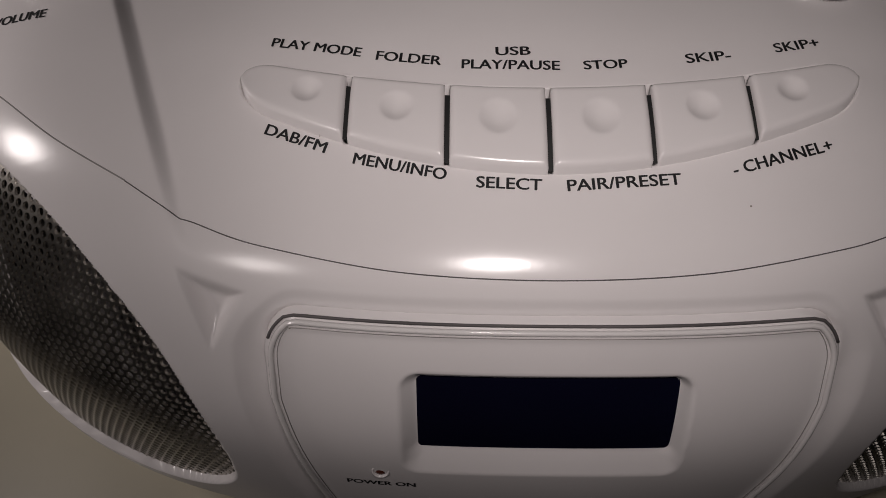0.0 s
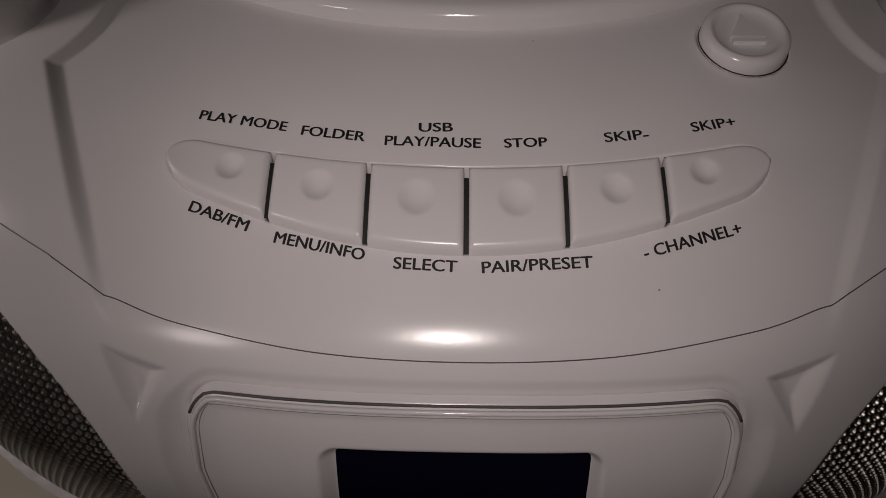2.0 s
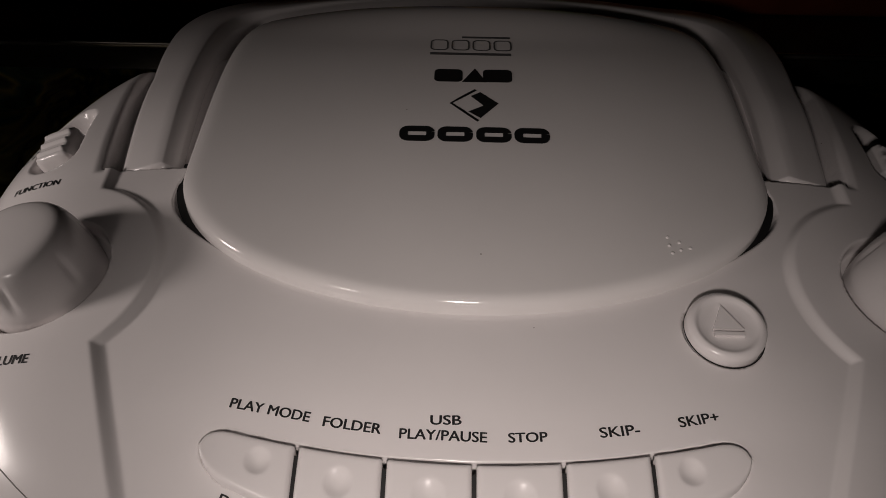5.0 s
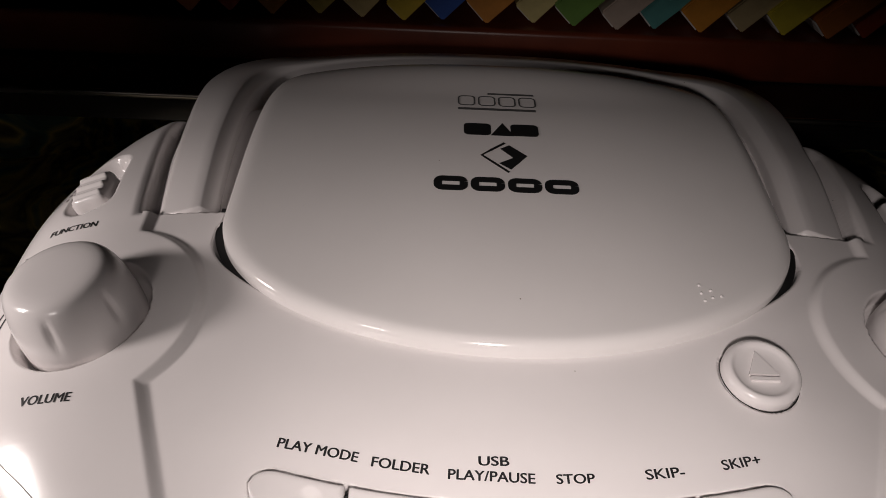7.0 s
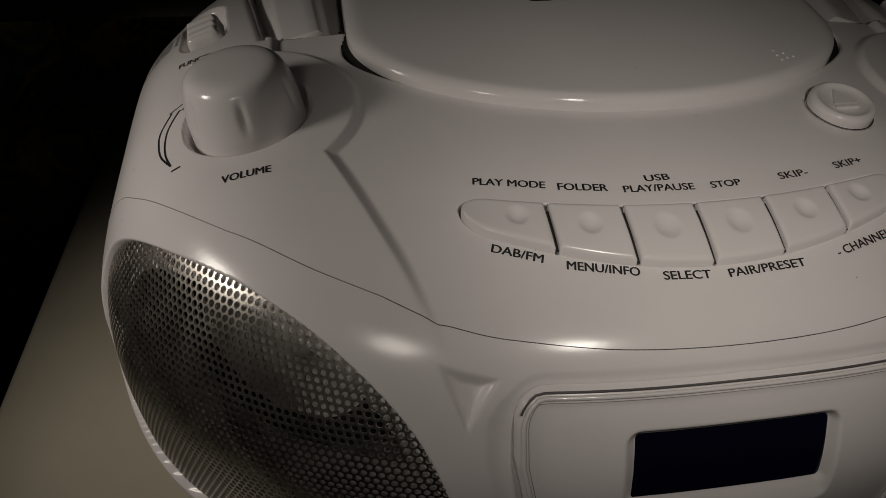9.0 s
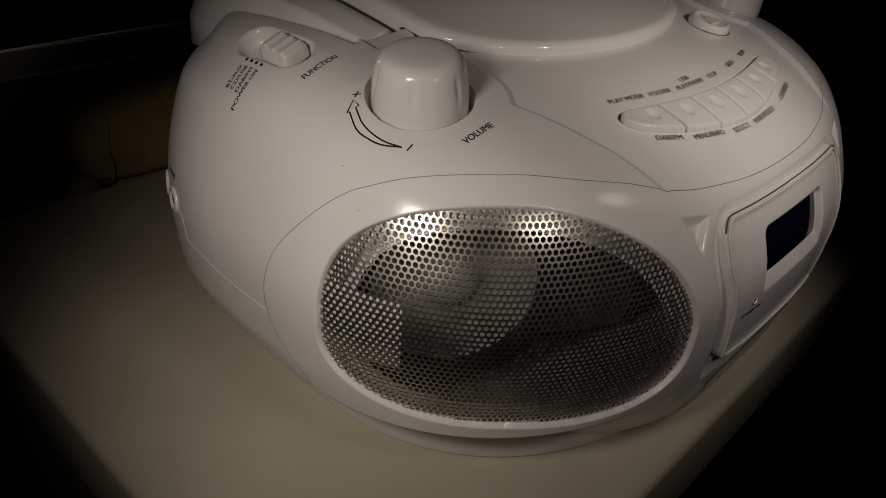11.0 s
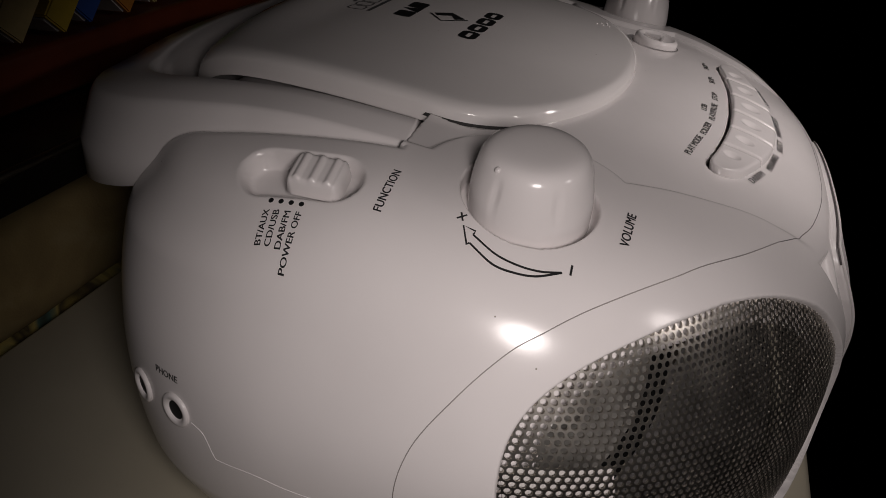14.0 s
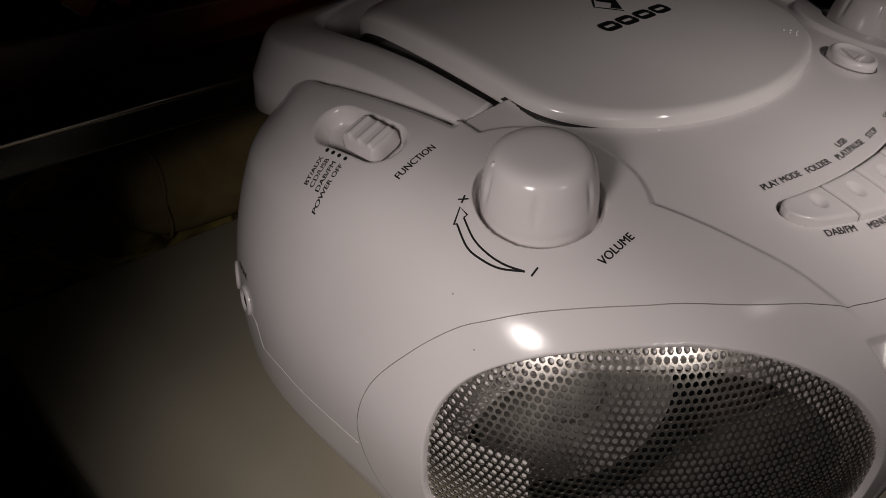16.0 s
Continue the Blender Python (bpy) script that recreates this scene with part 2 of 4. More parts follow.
def relief(x, y, z):
    ax = np.abs(x)
    out = np.zeros_like(x)
    upper = z > 60
    # the middle of the deck lies below the shoulders
    edge = 81.0 + (y - 4) * (19.0 / 46.0)
    shoulder = np.where(y < 4.0, edge - ax, 99.0)
    ring = np.hypot(ax - KNOB[0], y - KNOB[1]) - 25.5
    outer = 92.0 - ax
    inside = np.minimum(np.minimum(shoulder, ring), np.where(y > 4, outer, 99.0))
    fade = np.clip((z - 84) / 15, 0, 1)
    fade = fade * fade * (3 - 2 * fade)
    out -= 1.6 * (1 - step(inside, 2.6)) * upper * fade
    # the flanks fall away towards the back; a chamfer runs along the channel of the carrying handle
    rim_x = 92 + np.clip((y - 46) * 0.17, 0, 9)
    fall, high = np.clip((y - 50) / 50, 0, 1), np.clip((z - 92) / 16, 0, 1)
    out -= 3.6 * fall * fall * (3 - 2 * fall) * high * high * (3 - 2 * high) * step(rim_x - 4 - ax, 1.0)
    chan = np.maximum(np.maximum(ax - rim_x, -1.0 - lid_q(x, y)), 54 - y)
    edge_soft = np.where(ax > rim_x, 3.0, 0.8)
    out -= (4.2 * step(chan, 0.8) + 1.0 * step(chan, edge_soft)) * upper
    # well under the lid, pocket of the buttons, wells of knobs and eject button
    gap = -2.2 + 3.1 * np.exp(-((y - 40) / 13) ** 2) * np.clip((ax - 42) / 16, 0, 1) + 2.2 * np.clip((y - 55) / 5, 0, 1)
    out -= 7.0 * step(lid_q(x, y, 0.0) - gap, 0.7) * upper
    out -= 7.0 * step(row_q(x, y) + 0.45, 0.45) * upper
    out -= 4.0 * step(np.hypot(ax - KNOB[0], y - KNOB[1]) - 15.0, 0.7) * upper
    out -= 3.0 * step(np.hypot(x - 52.4, y - 7.2) - 8.1, 0.45) * upper
    # slide switch troughs
    out -= 5.2 * step(capsule(ax, y, (112.8, 77.8), (110.9, 62.0), 5.2), 1.9) * upper
    # triangular dents in the front corners
    px, pz = ax, z
    front = y < -25
    tri = np.full_like(x, -99.0)
    for (x0, z0), (x1, z1) in (((61.5, 84.0), (48.5, 82.0)), ((48.5, 82.0), (56.0, 71.0)), ((56.0, 71.0), (61.5, 84.0))):
        ex, ez = x1 - x0, z1 - z0
        tri = np.maximum(tri, ((px - x0) * ez - (pz - z0) * ex) / math.hypot(ex, ez))
    out -= 2.3 * step(tri + 3.0, 3.0) * front
    # moat round the front panel
    half = np.where(z > 66, 47.0, 47.0 - (66 - z) * 0.21)
    pan = np.maximum(ax - half, np.maximum(z - 81.0, 27 - z))
    corner = np.hypot(np.clip(ax - half + 7, 0, None), np.clip(z - 74.0, 0, None)) - 7
    pan = np.where((ax > half - 7) & (z > 74.0), corner, pan)
    moat = 4.5 - 2.7 * np.clip((z - 73) / 7, 0, 1)
    deep = 1.6 - 1.15 * np.clip((z - 70) / 9, 0, 1)
    out -= (deep * step(pan - 0.27 * moat, moat) + 3.0 * step(pan + 1.5, 1.5)) * front * (z > 15)
    # loudspeaker openings
    g = grille_q(x, y, z)
    out -= 3.4 * step(g - 0.1, 0.6) + 3.0 * step(g + 3.2, 2.0)
    return out


# ---------------------------------------------------------------- housing
radio = new("portable_cd_radio")
tagged(radio, "white glossy plastic portable radio with round speakers on a pale table", "radio")

phi = np.concatenate([np.linspace(-math.pi, 0, 940, endpoint=False), np.linspace(0, math.pi, 420, endpoint=False)])
dx, dy = HALF_W * np.cos(phi), HALF_D * np.sin(phi)
k = 1 / plan_radius(dx, MID_Y + dy)
dx, dy = dx * k, dy * k
s = np.linspace(0, 1, 520)
pick = np.interp(s, np.linspace(0, 1, len(PZ)), np.arange(len(PZ)))
rows_z, rows_r = np.interp(pick, np.arange(len(PZ)), PZ), np.interp(pick, np.arange(len(PZ)), PR)
rho = rows_r[:, None] - low_taper(dy[None] / HALF_D, rows_z[:, None])
X = rho * dx[None]
Y = MID_Y + rho * dy[None]
Zb = np.repeat(rows_z[:, None], len(phi), 1)
Zc = Zb.copy()
for _ in range(40):
    Zc = Zb + deck_rise(Y) * lean_weight(Zc)
flatP = np.stack([X.ravel(), Y.ravel(), Zc.ravel()], 1)
gx = np.roll(flatP.reshape(len(s), len(phi), 3), -1, 1) - np.roll(flatP.reshape(len(s), len(phi), 3), 1, 1)
gs = np.gradient(flatP.reshape(len(s), len(phi), 3), axis=0)
nrm = np.cross(gx, gs)
nrm /= np.maximum(np.linalg.norm(nrm, axis=2)[..., None], 1e-9)
nrm[-1] = (0, 0, 1)
nrm = nrm.reshape(-1, 3)
bodyP = flatP + nrm * relief(*flatP.T)[:, None]
bodyF = grid_faces(len(s), len(phi), True)
# the loudspeaker openings go right through the wall
bodyF = bodyF[grille_q(*flatP[bodyF].mean(1).T) > -4.4]
body = part("housing", bodyP, bodyF, SHELL, radio)

from mathutils.bvhtree import BVHTree
skin = BVHTree.FromPolygons(bodyP.tolist(), bodyF.tolist())


def lay(P, way, lift):
    """Lay points on the finished housing along a way, lifted off it by a hair."""
    out = []
    w = Vector(way).normalized()
    for p in np.atleast_2d(P):
        hit, n, _, _ = skin.ray_cast(Vector(p), w)
        out.append(list(hit - w * lift) if hit is not None else list(p))
    return np.array(out)


DOWN = (0, 0, -1)


def on_top(xy, lift=0.12):
    xy = np.atleast_2d(np.asarray(xy, float))
    return lay(np.c_[xy, np.full(len(xy), 170.0)], DOWN, lift)


# base plate that the housing stands on
ang = np.linspace(0, 2 * math.pi, 160, endpoint=False)
bx, by = HALF_W * np.cos(ang), HALF_D * np.sin(ang)
kk = 1 / plan_radius(bx, MID_Y + by)
ringv = lambda r, z: np.stack([bx * kk * (r - 0.05), MID_Y + by * kk * (r - 0.03), np.full(160, z)], 1)
part("base_plate", np.concatenate([ringv(.5, 0), ringv(.915, 0), ringv(.922, 1.2), ringv(.918, 6), ringv(.90, 15), ringv(.875, 15), ringv(.86, 3.5), ringv(.5, 3)]),
     grid_faces(8, 160, True), SHELL, radio, "white plastic foot under the housing")

# ---------------------------------------------------------------- lid
def lid_outline(a):
    c, sn = np.cos(a), np.sin(a)
    n = np.where(sn < 0, 2.0, 5.0)
    b = np.where(sn < 0, 40.4, 92.0)
    kq = 1 / (np.abs(c / 71.4) ** n + np.abs(sn / b) ** n) ** (1 / n)
    return c * kq, sn * kq


la = np.linspace(0, 2 * math.pi, 200, endpoint=False)
lx, ly = lid_outline(la)
fr = np.r_[np.linspace(0.02, 0.93, 34), 0.95, 0.965, 0.978, 0.988, 0.995, 0.999, 1.0, 1.0, 1.0]
LV = []
for i, q in enumerate(fr):
    x, y = lx * q, 50 + ly * q
    z = top_z(x, y)
    e = np.clip((q - 0.94) / 0.06, 0, 1)
    swell = np.clip((y - 103) / 39, 0, 1)
    swell = 7.5 * swell * swell * (3 - 2 * swell) * (1 - np.abs(x / 71.4) ** 2.2)
    z = z + 0.1 + swell + 2.2 * np.sqrt(max(0.0, 1 - e * e))
    if i >= len(fr) - 2:
        z = z - (1.6 if i == len(fr) - 2 else 4.5 + swell)
    LV.append(np.stack([x, y, z], 1))
LV = np.concatenate(LV)
LF = grid_faces(len(fr), 200, True).tolist()
LF.append(list(range(200))[::-1])
lid = part("disc_lid", LV, LF, LIDM, radio, "domed white compact disc lid, closed")
lidskin = BVHTree.FromPolygons(LV.tolist(), LF)


def on_lid(xy, lift=0.1):
    out = []
    for x, y in np.atleast_2d(xy):
        hit, n, _, _ = lidskin.ray_cast(Vector((x, y, 170)), Vector(DOWN))
        out.append(list(hit + Vector((0, 0, lift))) if hit is not None else [x, y, 115.0])
    return np.array(out)


# ---------------------------------------------------------------- handle, folded back round the lid
half = [(75.4, 54.6, 114.8), (76.2, 64, 116.6), (77.4, 82, 119.4), (78.2, 100, 120.2), (78.4, 116, 119.9), (77.2, 128, 119.2), (72.5, 135, 118.7), (63, 139, 118.6), (48, 143.6, 119), (26, 147.2, 119.2)]
path = spline([(-x, y, z) for x, y, z in half] + [(0, 148.4, 119.2)] + half[::-1], 180)
tang = np.gradient(path, axis=0)
tang[:, 2] *= 0.2
tang /= np.linalg.norm(tang, axis=1)[:, None]
side = np.cross(tang, (0, 0, 1.0))
side /= np.linalg.norm(side, axis=1)[:, None]
upv = np.cross(side, tang)
HV = []
for p, a, u in zip(path, side, upv):
    back = min(1.0, max(0.0, (p[1] - 47) / 40))
    rear = min(1.0, max(0.0, (p[1] - 95) / 40))
    wide = 0.92 + 0.08 * back + 0.32 * rear * (1 - min(1.0, max(0.0, (75 - abs(p[0])) / 22)))
    # the top leans outward; the outer face slopes out and hangs lower at the rear
    section = [(0, -14), (0, -3.0), (0.3, -2.3), (3.0, -0.4), (3.8, -0.1), (7.0 * wide, -0.9), (13.6 * wide, -2.4), (14.4 * wide, -2.7 - 0.5 * rear), (15.0 * wide, -3.3 - rear), (15.0 * wide + 0.7, -4.5 - rear), (15.0 * wide + 5.5, -13 - 4 * rear), (15.0 * wide + 6.0, -14.5 - 14 * rear), (15.0 * wide - 2, -16 - 15 * rear)]
    HV += [p - a * sx + u * sz for sx, sz in section]
nS = len(section)
HF = [f[::-1] for f in grid_faces(len(path), nS, True).tolist()] + [list(range(nS)), [(len(path) - 1) * nS + q for q in range(nS)][::-1]]
handle = part("carrying_handle", HV, HF, SHELL, radio, "white plastic carrying handle folded down behind the lid")

# ---------------------------------------------------------------- knobs
def flutes(a, h, r):
    w = np.clip((h - 3) / 3, 0, 1) * np.clip((11.5 - h) / 3, 0, 1)
    g = np.clip(np.cos(6 * a - radians(216)) - 0.88, 0, 1) / 0.12
    return r - 0.55 * w * g


knob_profile = [(13.9, -4), (13.9, 0.4), (13.8, 2.5), (13.6, 4.5), (13.3, 6.8), (12.9, 8.8), (12.5, 10.3), (12.0, 11.6), (11.3, 12.7), (10.4, 13.4),
                (9.2, 13.85), (7.4, 14.1), (5, 14.2), (2, 14.25), (0.3, 14.25)]
for side_x in (-1, 1):
    V, F = lathe(knob_profile, 128, flutes)
    base = (side_x * KNOB[0], KNOB[1], float(top_z(KNOB[0], KNOB[1])[0]) - 1.5)
    axis = (side_x * 0.16, -0.10, 1)
    kn = part("rotary_knob", place(V, base, axis), F, SHELL, radio, "white fluted rotary knob")
    dotv, dotf = lathe([(0.75, 0), (0.7, 0.35), (0.35, 0.55), (0.05, 0.6)], 16)
    sp = place([(-11.4 * 0.84, 11.4 * 0.52, 12.4)], base, axis)[0] if side_x < 0 else place([(11.4 * 0.5, 11.4 * 0.86, 12.4)], base, axis)[0]
    part("pointer_dot", place(dotv, sp, (sp - np.array(base))), dotf, SHELL, kn)

# ---------------------------------------------------------------- push buttons
cuts = [-51.9, -33.4, -16.7, 0.0, 16.7, 33.4, 51.9]
for i in range(6):
    xa, xb = cuts[i] + (0.0 if i == 0 else 0.45), cuts[i + 1] - (0.0 if i == 5 else 0.45)
    nu, nv = 40, 36
    us, vs = np.linspace(-1, 1, nu), np.linspace(-1, 1, nv)
    U, Vv = np.meshgrid(us, vs)
    x = (xa + xb) / 2 + U * (xb - xa) / 2
    yt, yb = -22.4 + 0.0024 * x * x, -36.4 + 0.0047 * x * x
    ends = np.clip((np.abs(x) - 46.0) / 5.95, 0, 1)
    hh = (yt - yb) / 2 * np.sqrt(np.clip(1 - ends ** 2.2, 0.0004, 1))
    y = (yt + yb) / 2 + Vv * hh
    z = top_z(x.ravel(), y.ravel()).reshape(x.shape)
    dedge = np.minimum(np.minimum(hh * (1 - np.abs(Vv)), 99), np.minimum(np.where(i == 0, 99, x - xa), np.where(i == 5, 99, xb - x)))
    bev = np.clip(dedge / 1.1, 0, 1)
    z = z - 0.42 - 0.28 * Vv + 0.7 * np.sqrt(1 - (1 - bev) ** 2)
    rimd = (4.2, 4.6, 5.2, 5.2, 4.6, 4.2)[i] * 0.62
    cx = (xa + xb) / 2 + (2.6 if i == 0 else -2.6 if i == 5 else 0)
    cy = -29.4 + 0.00355 * cx * cx + 0.9
    dd = np.hypot(x - cx, y - cy)
    z = z - 0.85 * np.clip(1 - (dd / rimd) ** 2, 0, 1) ** 1.2
    V = np.stack([x.ravel(), y.ravel(), z.ravel()], 1)
    F = grid_faces(nv, nu).tolist()
    loop = [c for c in range(nu)] + [r * nu + nu - 1 for r in range(1, nv)] + [(nv - 1) * nu + c for c in range(nu - 2, -1, -1)] + [r * nu for r in range(nv - 2, 0, -1)]
    low = len(V)
    V = np.concatenate([V, V[loop] - np.array([0, 0, 3.5])])
    m = len(loop)
    F += [[loop[(q + 1) % m], loop[q], low + q, low + (q + 1) % m] for q in range(m)]
    part("push_button", V, F, SHELL, radio, "white push button with a round dimple")

# black strips added for the shade down between the buttons
for xc in cuts[1:-1]:
    U, Vv = np.meshgrid(np.linspace(xc - 0.6, xc + 0.6, 3), np.linspace(0, 1, 14))
    yt, yb = -23.8 + 0.0024 * U * U, -36.2 + 0.0047 * U * U
    y = yb + Vv * (yt - yb)
    z = top_z(U.ravel(), y.ravel()) - 1.25
    part("button_gap_shade", np.stack([U.ravel(), y.ravel(), z], 1), grid_faces(14, 3), RUBBER_SHADE, radio, "black strip for the shade between two push buttons")

# black sheets that paint the shade beside the lid's front corners
for side_x in (-1, 1):
    g, out = np.linspace(math.radians(176), math.radians(234), 50), []
    gx, gy = lid_outline(g)
    for grow in (0.94, 1.0, 1.012, 1.028):
        px, py = gx * grow, 50 + gy * grow
        out.append(np.stack([-side_x * px, py, top_z(px, py) - 1.9], 1))
    part("lid_gap_shade", np.concatenate(out), grid_faces(4, 50), RUBBER_SHADE, radio, "black strip for the shade at the corner of the lid")

# eject button
V, F = lathe([(8.3, -7), (8.3, 0.2), (8.15, 0.8), (7.7, 1.35), (7.1, 1.65), (6.6, 1.6), (6.2, 1.2), (5.5, 0.85), (4, 0.65), (2, 0.55), (0.2, 0.5)], 64)
en = (0.0, -0.22, 1)
eo = (52.4, 7.2, float(top_z(52.4, 7.2)[0]) + 0.1)
# a black ring stands in for the shade in the gap round the button
ga = np.linspace(0, 2 * math.pi, 72, endpoint=False)
ring_pts = []
for rr in (8.2, 8.35, 8.5):
    px, py = 52.4 + rr * np.cos(ga), 7.2 + rr * np.sin(ga)
    ring_pts.append(np.stack([px, py, top_z(px, py) + 0.07 - 1.4], 1))
part("eject_gap_shade", np.concatenate(ring_pts), grid_faces(3, 72, True), RUBBER_SHADE, radio, "black ring for the shade round the eject button")
eject = part("eject_button", place(V, eo, en), F, SHELL, radio, "round white eject button")


def prism(outline, h0, h1):
    n = len(outline)
    V = [(x, y, h0) for x, y in outline] + [(x, y, h1) for x, y in outline]
    return V, [list(range(n, 2 * n))] + [[q, (q + 1) % n, n + (q + 1) % n, n + q] for q in range(n)]


V, F = prism([(-3.2, -1.1), (3.2, -1.1), (-0.6, 4.7)], 0.4, 1.4)
part("eject_arrow", place(V, eo, en), F, SHELL, eject, smooth=False)
V, F = prism([(-3.1, -2.6), (3.1, -2.6), (3.1, -1.75), (-3.1, -1.75)], 0.4, 1.4)
part("eject_bar", place(V, eo, en), F, SHELL, eject, smooth=False)

# ---------------------------------------------------------------- front panel and display
nu, nv = 190, 130
U, Vv = np.meshgrid(np.linspace(-1, 1, nu), np.linspace(0, 1, nv))
z = 28.5 + Vv * 52.0
half = np.where(z > 66, 46.4, 46.4 - (66 - z) * 0.21)
rc = np.clip((z - 73.0) / 7.5, 0, 1)
rb = np.clip((33 - z) / 4.5, 0, 1)
half = half - 7.5 * (1 - np.sqrt(np.clip(1 - rc ** 2, 0, 1))) - 4.5 * (1 - np.sqrt(np.clip(1 - rb ** 2, 0, 1)))
x = U * half
y = front_y(x.ravel(), z.ravel()).reshape(x.shape)
dedge = np.minimum(np.minimum(half - np.abs(x), 80.5 - z), z - 28.5)
bev = np.clip(dedge / 1.4, 0, 1)
lip = np.exp(-((dedge - 1.6) / 0.9) ** 2)
y = y - 0.2 - 0.7 * np.sqrt(1 - (1 - bev) ** 2) - 0.35 * lip


def round_box(px, pz, x0, x1, z0, z1, r):
    """Signed distance from a rectangle with rounded corners."""
    qx, qz = np.abs(px - (x0 + x1) / 2) - (x1 - x0) / 2 + r, np.abs(pz - (z0 + z1) / 2) - (z1 - z0) / 2 + r
    return np.hypot(np.clip(qx, 0, None), np.clip(qz, 0, None)) + np.minimum(np.maximum(qx, qz), 0) - r


fd = round_box(x, z, -21.6, 21.6, 55.0, 69.9, 1.4)
fo = round_box(x, z, -24.4, 23.4, 50.2, 72.2, 3.2)
ramp = np.clip(-fo / np.maximum(-fo + np.clip(fd, 0.02, None), 0.02), 0, 1)
y = y + 2.6 * np.where(fo < 0, ramp, 0)
V = np.stack([x.ravel(), y.ravel(), z.ravel()], 1)
F = grid_faces(nv, nu).tolist()
loop = [c for c in range(nu)] + [q * nu + nu - 1 for q in range(1, nv)] + [(nv - 1) * nu + c for c in range(nu - 2, -1, -1)] + [q * nu for q in range(nv - 2, 0, -1)]
low, m = len(V), len(loop)
V = np.concatenate([V, V[loop] + np.array([0, 3.5, 0])])
F += [[loop[(q + 1) % m], loop[q], low + q, low + (q + 1) % m] for q in range(m)]
panel = part("front_panel", V, F, SHELL, radio, "glossy white front panel with a raised rim")
panelskin = BVHTree.FromPolygons(V.tolist(), F)


def on_panel(xz, lift=0.12):
    out = []
    for px, pz in np.atleast_2d(xz):
        hit, n, _, _ = panelskin.ray_cast(Vector((px, -120, pz)), Vector((0, 1, 0)))
        out.append(list(hit - Vector((0, lift, 0))) if hit is not None else [px, -66, pz])
    return np.array(out)


bead = []
for zz in np.linspace(30.5, 79.1, 60):
    hw = (46.4 if zz > 66 else 46.4 - (66 - zz) * 0.21) - 7.5 * (1 - math.sqrt(max(0, 1 - max(0, (zz - 73.0) / 7.5) ** 2))) - 1.3
    bead.append((-hw, zz))
bead = bead + [(q, 79.4) for q in np.linspace(bead[-1][0] + 1.5, -bead[-1][0] - 1.5, 40)] + [(-a, b) for a, b in bead[::-1]] + [(q, 30.2) for q in np.linspace(35, -35, 30)]
tube("panel_rim", on_panel(bead, 0.2), 0.5, LIDM, panel, "fine raised rim of the panel", closed=True, sides=8)
# a dark tube paints the line of shade above the panel's upper edge
upper_edge = [(a, b) for a, b in bead if b > 75]
gap_line = on_panel(upper_edge, -0.5)
for p, (a, b) in zip(gap_line, upper_edge):
    round_x = max(0.0, (abs(a) - 37.5) / 7.6)
    p[0] += math.copysign(0.95 * min(1.0, round_x), a)
    p[2] += 0.95 * math.sqrt(max(0.0, 1 - min(1.0, round_x) ** 2))
tube("panel_gap_shade", gap_line, 0.26, SEAM, panel, "dark strip for the shade along the top of the panel", sides=8)
groove = [(a * (1 - 1.0 / max(abs(a), 20)), 78.5 if b > 79.3 else max(31.4, min(b, 78.4))) for a, b in bead]
tube("panel_groove", on_panel(groove, 0.05), 0.08, FINE, panel, "thin dark groove inside the panel's rim", closed=True, sides=6)
U, Vv = np.meshgrid(np.linspace(-21.6, 21.6, 16), np.linspace(55.0, 69.9, 10))
V = np.stack([U.ravel(), front_y(U.ravel(), Vv.ravel()) + 1.5, Vv.ravel()], 1)
part("display_window", V, grid_faces(10, 16), SCREEN, panel, "dark blue-black display window, switched off")
V, F = lathe([(1.6, -1), (1.6, 0.1), (1.45, 0.2), (1.25, 0.1), (1.2, -0.6)], 24)
lp = on_panel([(-28.4, 49.8)], 0)[0]
part("lamp_rim", place(V, lp, (0, -1, 0.3)), F, SHELL, panel)
V, F = lathe([(1.15, -0.5), (1.1, -0.2), (0.7, 0.0), (0.1, 0.1)], 20)
part("power_lamp", place(V, lp, (0, -1, 0.3)), F, LED, panel, "small dark power lamp")

# ---------------------------------------------------------------- loudspeakers
def speaker_xy(u, z, back):
    """Point of the left opening at (u along it, height z), pushed in by back along the axis."""
    p0 = np.stack([-60 - 0.747 * u - 0.665 * 60, -60 + 0.665 * u - 0.747 * 60, z], 1)
    P = cast(p0, (0.665, 0.747, 0), 150, 240)
    P = P + back * np.array([0.665, 0.747, 0])
    return P


pitch = 1.78
cells = []
for j in range(-30, 31):
    for i in range(-40, 41):
        cu, cz = 54 + (i + 0.5 * (j % 2)) * pitch, 52 + j * pitch * 0.866
        if opening_q(cu, cz, -0.3) < 1.045:
            cells.append((cu, cz))
R6 = pitch / math.sqrt(3)
h6 = np.arange(6) * math.pi / 3 + math.pi / 6
h12 = np.arange(12) * math.pi / 6 + math.pi / 6
UVs, FF = [], []
for n, (cu, cz) in enumerate(cells):
    UVs += [(cu + R6 * math.cos(a), cz + R6 * math.sin(a)) for a in h6]
    UVs += [(cu + 0.70 * math.cos(a), cz + 0.70 * math.sin(a)) for a in h12]
UVs = np.array(UVs)
